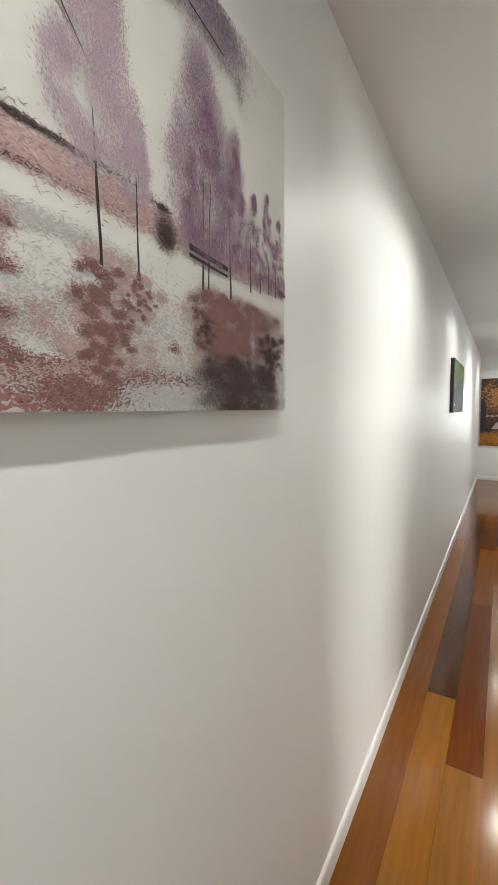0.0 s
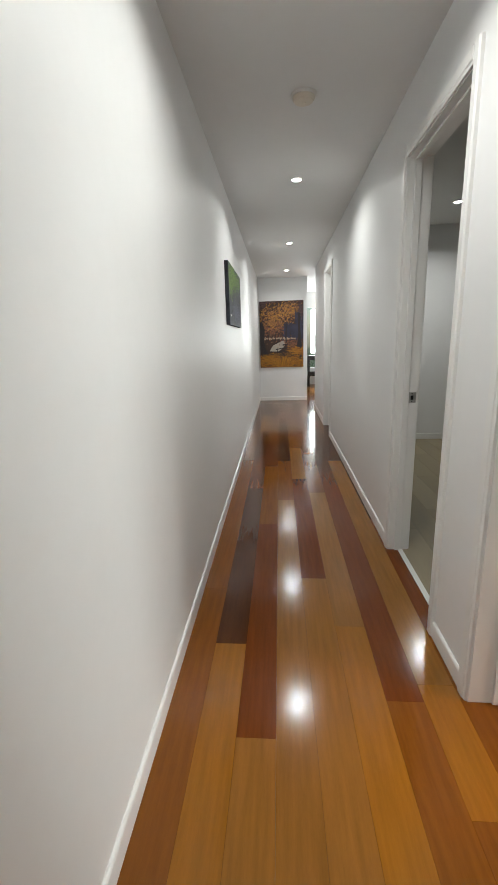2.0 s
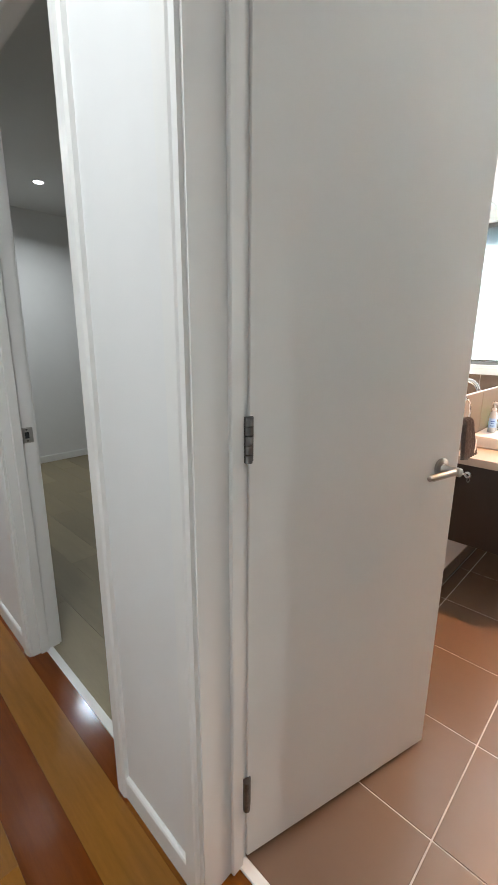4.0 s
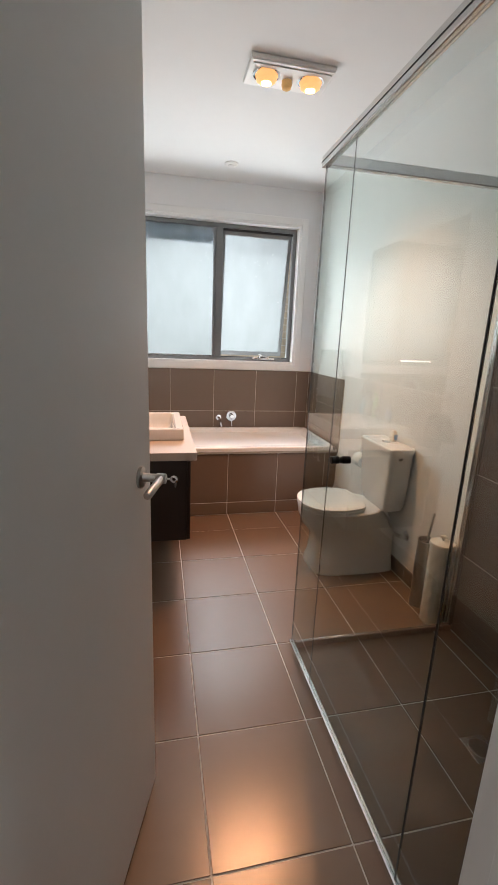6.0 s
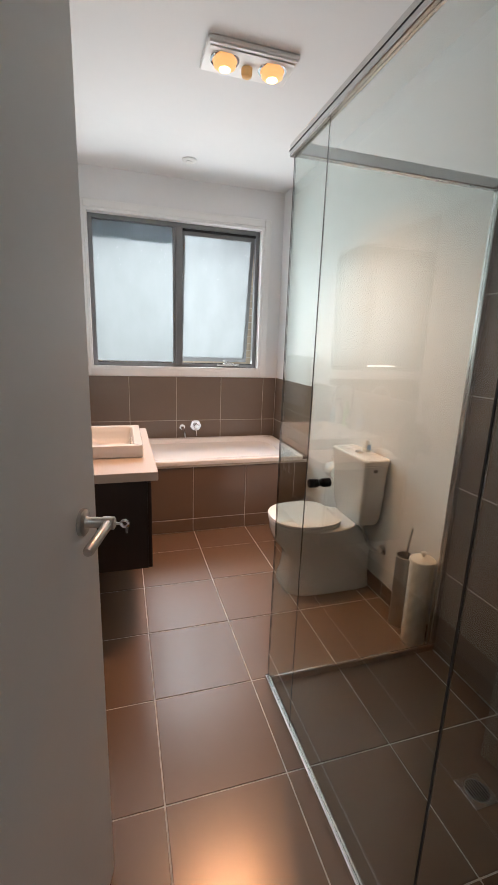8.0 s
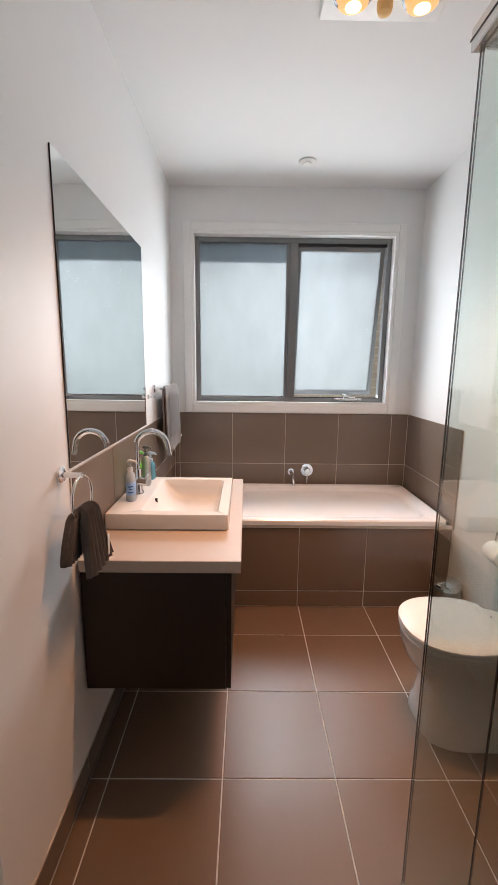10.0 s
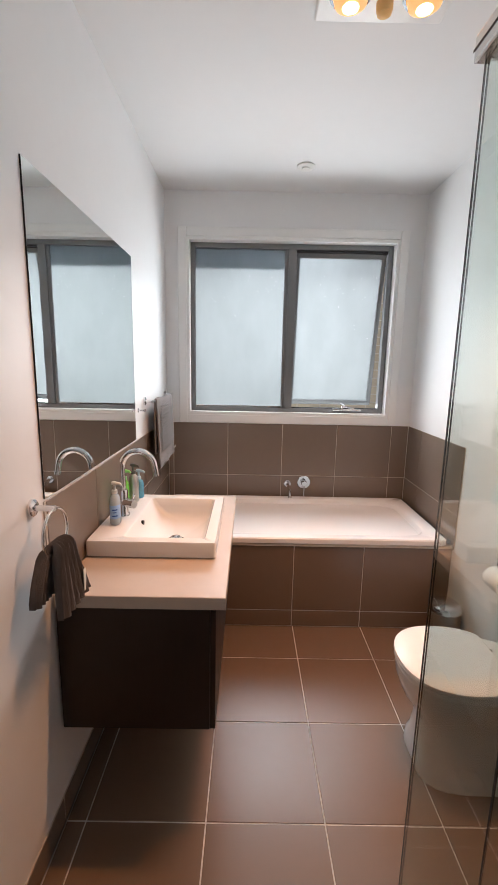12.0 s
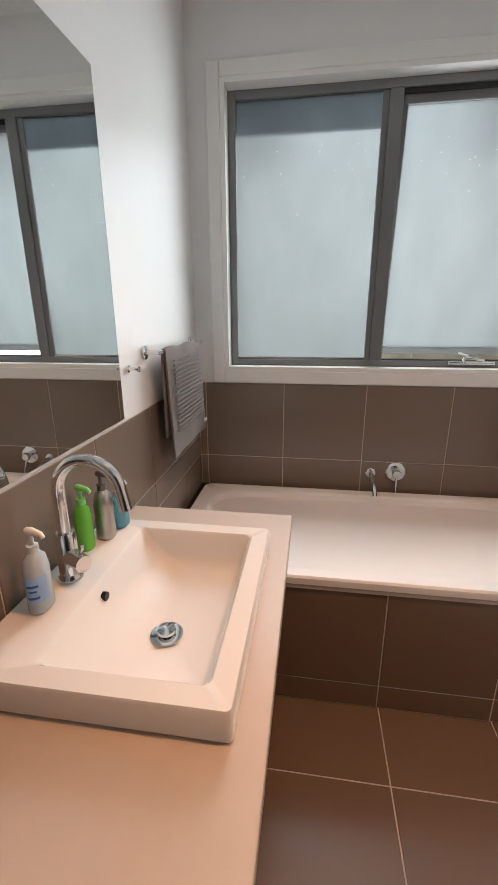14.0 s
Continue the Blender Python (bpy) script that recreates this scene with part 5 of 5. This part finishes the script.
# ---- bathroom: shower ----
SX, SY, ST = 2.358, 1.203, 2.0
screen = thing("shower_screen", "clear glass shower screen with a satin aluminium head rail", "shower screen", (1.82, SY, 0))
part("head_rail", box(NEAR + 0.007, SY - 0.012, ST - 0.036, SX + 0.018, SY + 0.016, ST + 0.002, 0.004, 2), RAIL, screen, "satin aluminium head rail")
part("rail_groove", box(NEAR + 0.007, SY + 0.0162, ST - 0.020, SX + 0.018, SY + 0.0166, ST - 0.016), SEAL, screen)
part("head_rail", box(SX - 0.014, RIGHT + 0.007, ST - 0.036, SX + 0.014, SY - 0.0125, ST + 0.002, 0.004, 2), RAIL, screen, "satin aluminium head rail")
part("sill_track", box(NEAR + 0.007, SY - 0.014, 0.0015, SX + 0.016, SY + 0.014, 0.032, 0.006, 2), CHROME, screen, "chrome sill track")
part("sill_track", box(SX - 0.014, RIGHT + 0.0075, 0.0015, SX + 0.012, SY - 0.0145, 0.030, 0.003, 1), TILE, screen, "low tiled sill under the end panel")
part("wall_channel", box(SX - 0.016, RIGHT + 0.0065, 0.031, SX + 0.016, RIGHT + 0.034, ST - 0.037, 0.003, 1), RAIL, screen, "satin aluminium wall channel")
part("wall_channel", box(NEAR + 0.0065, SY - 0.012, 0.033, NEAR + 0.030, SY + 0.014, ST - 0.037, 0.002, 1), PLASTIC, screen, "white wall channel")
for x0, x1, label in ((NEAR + 0.031, 1.468, "clear fixed glass panel"), (1.474, 2.1205, "clear pivoting glass door"), (2.124, SX + 0.004, "clear fixed corner glass panel")):
    g = part("glass_panel", box(x0, SY - 0.003, 0.033, x1, SY + 0.003, ST - 0.037), CLEAR, screen, label)
g = part("glass_panel", box(SX - 0.003, RIGHT + 0.035, 0.031, SX + 0.003, SY - 0.004, ST - 0.037), CLEAR, screen, "clear end glass panel")
for x0, wd in ((1.471, 0.0025), (2.121, 0.0025), (SX + 0.0045, 0.002)):
    part("seal", box(x0, SY - 0.0032, 0.033, x0 + wd, SY + 0.0032, ST - 0.037), SEAL, screen, "thin black glass seal")
bm = bmesh.new()
lathe(bm, [(0.0, -0.036), (0.011, -0.036), (0.0135, -0.033), (0.0135, -0.024), (0.0115, -0.023), (0.0115, -0.020), (0.0135, -0.019), (0.0135, -0.010), (0.010, -0.007), (0.010, 0.007), (0.0135, 0.010), (0.0135, 0.019), (0.0115, 0.020), (0.0115, 0.023), (0.0135, 0.024), (0.0135, 0.033), (0.011, 0.036), (0.0, 0.036)], (2.03, SY, 0.992), 22, "y")
part("knob", bm, BRONZE, screen, "dark ribbed door knob through the glass", True)
bm = bmesh.new()
for k in range(26):
    zz = 0.1 + k * 0.07
    add_box(bm, NEAR + 0.012, SY + 0.0142, zz, NEAR + 0.028, SY + 0.0146, zz + 0.002)
tagged(part("channel_marks", bm, SEAL, screen, "fine dark joints on the channel"), kind="stuff")

head = thing("overhead_shower", "round chrome overhead shower on a wall arm", "shower", (NEAR, 0.76, 2.03))
bm = bmesh.new()
lathe(bm, [(0.0, 0.0065), (0.028, 0.0065), (0.028, 0.011), (0.010, 0.016), (0.0, 0.016)], (NEAR, 0.76, 2.03), 24, "x")
part("flange", bm, CHROME, head, "", True)
bm = bmesh.new()
tube(bm, [(NEAR + 0.012, 0.76, 2.03), (NEAR + 0.20, 0.76, 2.035), (NEAR + 0.35, 0.76, 2.0), (1.675, 0.76, 1.925)], 0.0095, 12)
part("arm", bm, CHROME, head, "", True)
bm = bmesh.new()
lathe(bm, [(0.0, 0.045), (0.013, 0.045), (0.014, 0.022), (0.05, 0.014), (0.054, 0.008), (0.054, 0.0), (0.048, -0.004), (0.0, -0.004)], (0, 0, 0), 32)
bmesh.ops.transform(bm, matrix=Matrix.Translation((1.69, 0.76, 1.885)) @ Matrix.Rotation(radians(-18), 4, "Y"), verts=bm.verts[:])
part("rose", bm, CHROME, head, "", True)
drain = thing("floor_drain", "square steel floor drain in the shower", "drain", (1.765, 0.694, 0))
part("frame", box(1.717, 0.646, 0.0005, 1.813, 0.742, 0.0035, 0.001, 1), RAIL, drain)
bm = bmesh.new()
lathe(bm, [(0.0, 0.0036), (0.038, 0.0036), (0.038, 0.0046), (0.0, 0.0046)], (1.765, 0.694, 0), 28)
part("cover", bm, STEEL, drain, "", True)
for k in range(-3, 4):
    w = math.sqrt(0.034 ** 2 - (k * 0.009) ** 2)
    part("slot", box(1.765 - w, 0.694 + k * 0.009 - 0.0024, 0.0047, 1.765 + w, 0.694 + k * 0.009 + 0.0024, 0.0052), SEAL, drain)

# ---- bathroom: toilet and what stands round it ----
TX = 3.055
TC = 3.02
toilet = thing("toilet", "white close-coupled ceramic toilet with its lid down", "toilet", (TX, 0.66, 0))
bm = bmesh.new()
W0 = RIGHT + 0.012
loft(bm, [oval(TX, 0.60, 0.001, 0.160, 0.285, 4.0, 44, W0), oval(TX, 0.60, 0.045, 0.155, 0.280, 4.0, 44, W0), oval(TX, 0.595, 0.07, 0.145, 0.275, 4.0, 44, W0), oval(TX, 0.59, 0.18, 0.138, 0.270, 3.6, 44, W0), oval(TX, 0.60, 0.24, 0.142, 0.290, 3.2, 44, W0),
          oval(TX, 0.645, 0.30, 0.165, 0.295, 2.7, 44, W0), oval(TX, 0.69, 0.36, 0.184, 0.270, 2.4, 44, W0), oval(TX, 0.70, 0.398, 0.190, 0.264, 2.4, 44, W0), oval(TX, 0.70, 0.404, 0.184, 0.258, 2.4, 44, W0)])
part("pan", bm, CERAMIC, toilet, "", True)
bm = bmesh.new()
loft(bm, [oval(TX, 0.755, 0.4045, 0.185, 0.205, 2.3, 44, 0.60), oval(TX, 0.755, 0.408, 0.192, 0.212, 2.3, 44, 0.595), oval(TX, 0.755, 0.420, 0.192, 0.212, 2.3, 44, 0.595), oval(TX, 0.755, 0.423, 0.187, 0.207, 2.3, 44, 0.60)])
part("seat", bm, SEAT, toilet, "", True)
bm = bmesh.new()
loft(bm, [oval(TX, 0.755, 0.4245, 0.186, 0.206, 2.3, 44, 0.60), oval(TX, 0.755, 0.428, 0.194, 0.214, 2.3, 44, 0.592), oval(TX, 0.755, 0.438, 0.193, 0.213, 2.3, 44, 0.592), oval(TX, 0.755, 0.446, 0.175, 0.195, 2.3, 44, 0.61), oval(TX, 0.755, 0.449, 0.10, 0.12, 2.2, 44)])
part("lid", bm, SEAT, toilet, "", True)
for hx in (TX - 0.075, TX + 0.075):
    bm = bmesh.new()
    tube(bm, [(hx - 0.025, 0.588, 0.428), (hx + 0.025, 0.588, 0.428)], 0.011, 12)
    part("seat_hinge", bm, SEAT, toilet, "", True)


def cistern_ring(z, wx, dy, r=0.028):
    return rect(TC - wx - 0.008, TC + wx + 0.008, RIGHT + 0.004, RIGHT + dy, z, r, 6)


bm = bmesh.new()
loft(bm, [cistern_ring(0.405, 0.12, 0.125), cistern_ring(0.43, 0.140, 0.132), cistern_ring(0.46, 0.153, 0.140), cistern_ring(0.60, 0.168, 0.148), cistern_ring(0.772, 0.178, 0.154)])
part("cistern", bm, CERAMIC, toilet, "", True)
bm = bmesh.new()
loft(bm, [cistern_ring(0.7725, 0.182, 0.158), cistern_ring(0.776, 0.186, 0.162), cistern_ring(0.796, 0.186, 0.162), cistern_ring(0.803, 0.179, 0.155)])
cl = part("cistern_lid", bm, CERAMIC, toilet, "", True)
bm = bmesh.new()
loft(bm, [oval(TC, RIGHT + 0.085, 0.8032, 0.032, 0.022, 2, 28), oval(TC, RIGHT + 0.085, 0.807, 0.031, 0.021, 2, 28), oval(TC, RIGHT + 0.085, 0.809, 0.026, 0.017, 2, 28)])
part("flush_button", bm, CHROME, cl, "chrome dual flush button", True)
part("side_mark", box(TC - 0.1870, RIGHT + 0.08, 0.735, TC - 0.184, RIGHT + 0.105, 0.75, 0.001, 1), DARK_STEEL, toilet, "small grey emblem plate")
fresh = thing("air_freshener", "small white and blue air freshener on the cistern", "air freshener", (TX + 0.02, RIGHT + 0.04, 0.8035))
bm = bmesh.new()
loft(bm, [oval(TC + 0.01, RIGHT + 0.035, 0.8040 + a, b, b * 0.7, 3, 24) for a, b in ((0, 0.024), (0.03, 0.026), (0.05, 0.023), (0.066, 0.014))])
part("case", bm, PLASTIC, fresh, "", True)
part("label", box(TC - 0.0175, RIGHT + 0.025, 0.816, TC - 0.016, RIGHT + 0.047, 0.848), LABEL_BLUE, fresh, "pale blue label")

valve = thing("stop_valve", "chrome cistern stop valve with a flexible hose", "valve", (2.82, RIGHT, 0.28))
bm = bmesh.new()
lathe(bm, [(0.0, 0.0005), (0.030, 0.0005), (0.030, 0.006), (0.018, 0.012), (0.011, 0.014), (0.011, 0.05), (0.0, 0.05)], (2.82, RIGHT, 0.28), 26, "y")
part("flange", bm, CHROME, valve, "", True)
bm = bmesh.new()
tube(bm, [(2.805, RIGHT + 0.045, 0.28), (2.86, RIGHT + 0.047, 0.278), (2.87, RIGHT + 0.047, 0.278)], [0.012, 0.012, 0.010], 14)
part("tap_body", bm, CHROME, valve, "", True)
bm = bmesh.new()
tube(bm, [(2.87, RIGHT + 0.047, 0.278), (2.885, RIGHT + 0.055, 0.285), (2.905, RIGHT + 0.07, 0.33), (2.93, RIGHT + 0.08, 0.40), (2.965, RIGHT + 0.085, 0.43)], 0.007, 10)
part("hose", bm, STEEL, valve, "", True)

brush = thing("toilet_brush", "toilet brush in a steel cylinder holder", "toilet brush", (2.572, 0.418, 0))
bm = bmesh.new()
lathe(bm, [(0.0, 0.001), (0.044, 0.001), (0.044, 0.375), (0.046, 0.380), (0.041, 0.382), (0.040, 0.358), (0.0, 0.385)], (2.572, 0.418, 0), 30)
part("holder", bm, STEEL, brush, "", True)
bm = bmesh.new()
lathe(bm, [(0.0, 0.3525), (0.039, 0.3585), (0.037, 0.385), (0.02, 0.389), (0.0, 0.389)], (2.572, 0.418, 0), 28)
part("lid", bm, BLACK, brush, "", True)
bm = bmesh.new()
tube(bm, [(2.570, 0.416, 0.386), (2.556, 0.408, 0.535)], 0.0055, 10)
part("handle", bm, STEEL, brush, "", True)

can = thing("toilet_roll_canister", "tall cream ceramic canister with a diamond quilted body", "canister", (2.435, 0.432, 0))
bm = bmesh.new()
seg, rows, cr, ch = 48, 44, 0.056, 0.42
rings = []
for i in range(rows + 1):
    h = 0.001 + ch * i / rows
    ring = []
    for k in range(seg):
        a = 2 * math.pi * k / seg
        p, q = (a * 6 / math.pi + h * 26) % 2, (a * 6 / math.pi - h * 26) % 2
        dent = min(abs(p - 1), abs(q - 1))
        r = cr - 0.004 * (1 - dent) ** 2 - (0.003 if i in (0, rows) else 0)
        ring.append(Vector((2.435 + r * math.cos(a), 0.432 + r * math.sin(a), h)))
    rings.append(ring)
loft(bm, rings)
part("body", bm, CREAM, can, "", True)
bm = bmesh.new()
lathe(bm, [(0.0, 0.4215), (0.059, 0.4215), (0.060, 0.428), (0.056, 0.437), (0.03, 0.447), (0.0, 0.450)], (2.435, 0.432, 0), 36)
lid = part("lid", bm, CREAM, can, "", True)
bm = bmesh.new()
lathe(bm, [(0.0, 0.4495), (0.007, 0.4495), (0.007, 0.456), (0.013, 0.463), (0.012, 0.472), (0.0, 0.476)], (2.435, 0.432, 0), 20)
part("knob", bm, CREAM, lid, "", True)

rollh = thing("toilet_roll_holder", "chrome toilet roll holder on the wall", "roll holder", (3.38, RIGHT, 0.66))
bm = bmesh.new()
lathe(bm, [(0.0, 0.0005), (0.020, 0.0005), (0.020, 0.008), (0.008, 0.011), (0.008, 0.05), (0.0, 0.05)], (3.39, RIGHT, 0.675), 20, "y")
part("plate", bm, CHROME, rollh, "", True)
bm = bmesh.new()
tube(bm, [(3.39, RIGHT + 0.048, 0.675), (3.39, RIGHT + 0.05, 0.625), (3.385, RIGHT + 0.055, 0.60), (3.325, RIGHT + 0.055, 0.60)], 0.0045, 8)
part("arm", bm, CHROME, rollh, "", True)
roll = thing("toilet_roll", "white toilet roll on the chrome holder", "toilet roll", (3.36, RIGHT + 0.058, 0.6))
bm = bmesh.new()
lathe(bm, [(0.019, -0.052), (0.046, -0.052), (0.048, -0.049), (0.048, 0.049), (0.046, 0.052), (0.019, 0.052), (0.019, -0.052)], (3.352, RIGHT + 0.058, 0.590), 32, "x")
part("paper", bm, PAPER, roll, "", True)

pail = thing("pedal_bin", "small round steel pedal bin between toilet and bath", "bin", (3.715, 0.465, 0))
bm = bmesh.new()
lathe(bm, [(0.0, 0.001), (0.082, 0.001), (0.084, 0.012), (0.084, 0.235), (0.0, 0.235)], (3.715, 0.465, 0), 36)
part("body", bm, STEEL, pail, "", True)
bm = bmesh.new()
lathe(bm, [(0.0, 0.236), (0.088, 0.236), (0.088, 0.252), (0.080, 0.264), (0.04, 0.276), (0.0, 0.279)], (3.715, 0.465, 0), 36)
part("lid", bm, CHROME, pail, "", True)
part("pedal", box(3.70, 0.545, 0.006, 3.73, 0.58, 0.014, 0.002, 1), BLACK, pail)

# ---- bathroom: ceiling fittings ----
heat = thing("heat_lamp", "white ceiling heater with two glowing infrared bulbs", "ceiling heater", (3.13, 1.15, CEIL))
bm = bmesh.new()
add_box(bm, 3.028, 0.942, CEIL - 0.022, 3.252, 1.358, CEIL - 0.0004, 0.007, 3)
part("panel", bm, PLASTIC, heat, "", True)
part("edge_step", box(3.034, 0.948, CEIL - 0.027, 3.054, 1.352, CEIL - 0.0222, 0.002, 1), PLASTIC, heat)
bm = bmesh.new()
rings = []
for i in range(17):
    yy = 0.957 + 0.386 * i / 16
    xx = 3.080 + 0.040 * math.exp(-((yy - 1.15) / 0.055) ** 2)
    rings.append([Vector((3.056, yy, CEIL - 0.0222)), Vector((xx, yy, CEIL - 0.0222)), Vector((xx - 0.004, yy, CEIL - 0.031)), Vector((3.056, yy, CEIL - 0.031))])
loft(bm, rings)
part("raised_lip", bm, PLASTIC, heat, "", True)
for by in (1.262, 1.036):
    bm = bmesh.new()
    lathe(bm, [(0.052, -0.0222), (0.066, -0.0222), (0.066, -0.028), (0.056, -0.030), (0.052, -0.024)], (3.138, by, CEIL), 36)
    part("bezel", bm, CHROME, heat, "chrome bulb bezel", True)
    bm = bmesh.new()
    lathe(bm, [(0.0, -0.0225), (0.050, -0.0225), (0.053, -0.036), (0.049, -0.050), (0.034, -0.060), (0.0, -0.065)], (3.138, by, CEIL), 32)
    bulb = part("bulb", bm, HOT, heat, "glowing amber infrared bulb", True)
    bm = bmesh.new()
    lathe(bm, [(0.0, -0.0610), (0.024, -0.0610), (0.025, -0.0630), (0.016, -0.0662), (0.0, -0.0690)], (3.138, by, CEIL), 20)
    part("filament_glow", bm, FILAMENT, bulb, "white-hot filament", True)
bm = bmesh.new()
lathe(bm, [(0.0, -0.0222), (0.026, -0.0222), (0.026, -0.040), (0.022, -0.054), (0.012, -0.060), (0.0, -0.061)], (3.170, 1.15, CEIL), 26)
part("centre_lamp", bm, AMBER, heat, "small amber centre lamp", True)
vent = thing("exhaust_vent", "small round white ceiling vent near the window", "vent", (4.31, 1.243, CEIL))
bm = bmesh.new()
lathe(bm, [(0.0, -0.0004), (0.052, -0.0004), (0.052, -0.006), (0.044, -0.012), (0.0, -0.013)], (4.31, 1.243, CEIL), 32)
part("cover", bm, PLASTIC, vent, "", True)
bm = bmesh.new()
lathe(bm, [(0.0, -0.0132), (0.026, -0.0132), (0.024, -0.018), (0.0, -0.019)], (4.31, 1.243, CEIL), 24)
part("centre_cap", bm, PLASTIC, vent, "", True)

# ---- floors, piece by piece ----
bath_floor = thing("floor_bathroom", "square taupe porcelain floor tiles with pale grout", "floor", (2.9, 1.25, 0), kind="structure")
wall_tiles(bath_floor, "z", -0.012, 1, grid(1.1765, 3.884, 1.577, 0.405), grid(RIGHT + 0.0075, LEFT - 0.0075, 0.468, 0.4), TILE, 0.012, 0.005)

floor = thing("floor_hall", "glossy mixed hardwood strip floor in dark red, brown and honey boards", "floor", (0.6, 4, 0), kind="structure")
PLANK = 0.142
KNOWN = [
    [(-1.6, "brown", 1.05), (1.05, "brown", 2.75), (2.75, "brown", 4.2)],
    [(-1.6, "brown", 0.9), (0.9, "gold", 2.31), (2.31, "dark", 4.4)],
    [(-1.6, "tan", 1.838), (1.838, "red", 3.608), (3.608, "brown", 5.1)],
    [(-1.6, "gold", 1.2), (1.2, "tan", 4.1), (4.1, "brown", 5.3)],
    [(-1.6, "tan", 1.0), (1.0, "tan", 2.866), (2.866, "red", 4.67), (4.67, "tan", 5.9)],
    [(-1.6, "gold", 1.3), (1.3, "gold", 2.446), (2.446, "tan", 4.28), (4.28, "brown", 5.6)],
    [(-1.6, "brown", 2.015), (2.015, "red", 4.9), (4.9, "dark", 6.2)],
    [(-1.6, "brown", 1.605), (1.605, "gold", 2.10), (2.10, "tan", 5.3)],
    [(-1.6, "brown", 1.75), (1.75, "brown", 2.38), (2.38, "red", 3.7), (3.7, "dark", 5.4)],
]
for col, known in enumerate(KNOWN):
    x0, x1 = HALL_L + col * PLANK, HALL_L + (col + 1) * PLANK
    boards, y = list(known), known[-1][2]
    while y < END:
        nxt = min(y + rng.uniform(0.8, 1.9), END)
        boards.append((y, rng.choice(["dark", "brown", "red", "brown", "tan"]), nxt))
        y = nxt
    for y0, tone, y1 in boards:
        if col == 8:
            x1 = 1.1455 if y0 < 2.3 else 1.094
        part("plank", box(x0 + 0.0003, y0 + 0.0003, -0.02, x1 - 0.0003, y1 - 0.0003, 0.0, 0.0003, 1), WOOD[tone], floor)
for col in range(9):
    y = END
    while y < 13.5:
        nxt = min(y + rng.uniform(0.9, 1.8), 13.5)
        part("plank", box(0.95 + 0.25 * col, y + 0.0003, -0.02, 0.95 + 0.25 * (col + 1) - 0.0006, nxt, 0.0, 0.0006, 1), WOOD[rng.choice(["brown", "tan"])], floor)
        y = nxt
for col in range(9):
    part("plank", box(1.1455 + 0.25 * col, 9.2, -0.02, 1.1455 + 0.25 * (col + 1) - 0.0006, END - 0.0005, 0.0, 0.0006, 1), WOOD[rng.choice(["brown", "tan"])], floor)
bed_floor = bpy.data.objects["floor_bedroom"]
for col in range(18):
    y = LEFT + 0.1 - (col * 0.47) % 1.3
    while y < 6.31:
        y0, y1 = max(y, LEFT + 0.1), min(y + 1.3, 6.31)
        x0 = 1.124 + 0.19 * col
        part("board", box(x0 + 0.0008, y0 + 0.0008, -0.0098, min(x0 + 0.19, 4.6) - 0.0008, y1 - 0.0008, -0.001, 0.0006, 1), LAMINATE, bed_floor)
        y += 1.3
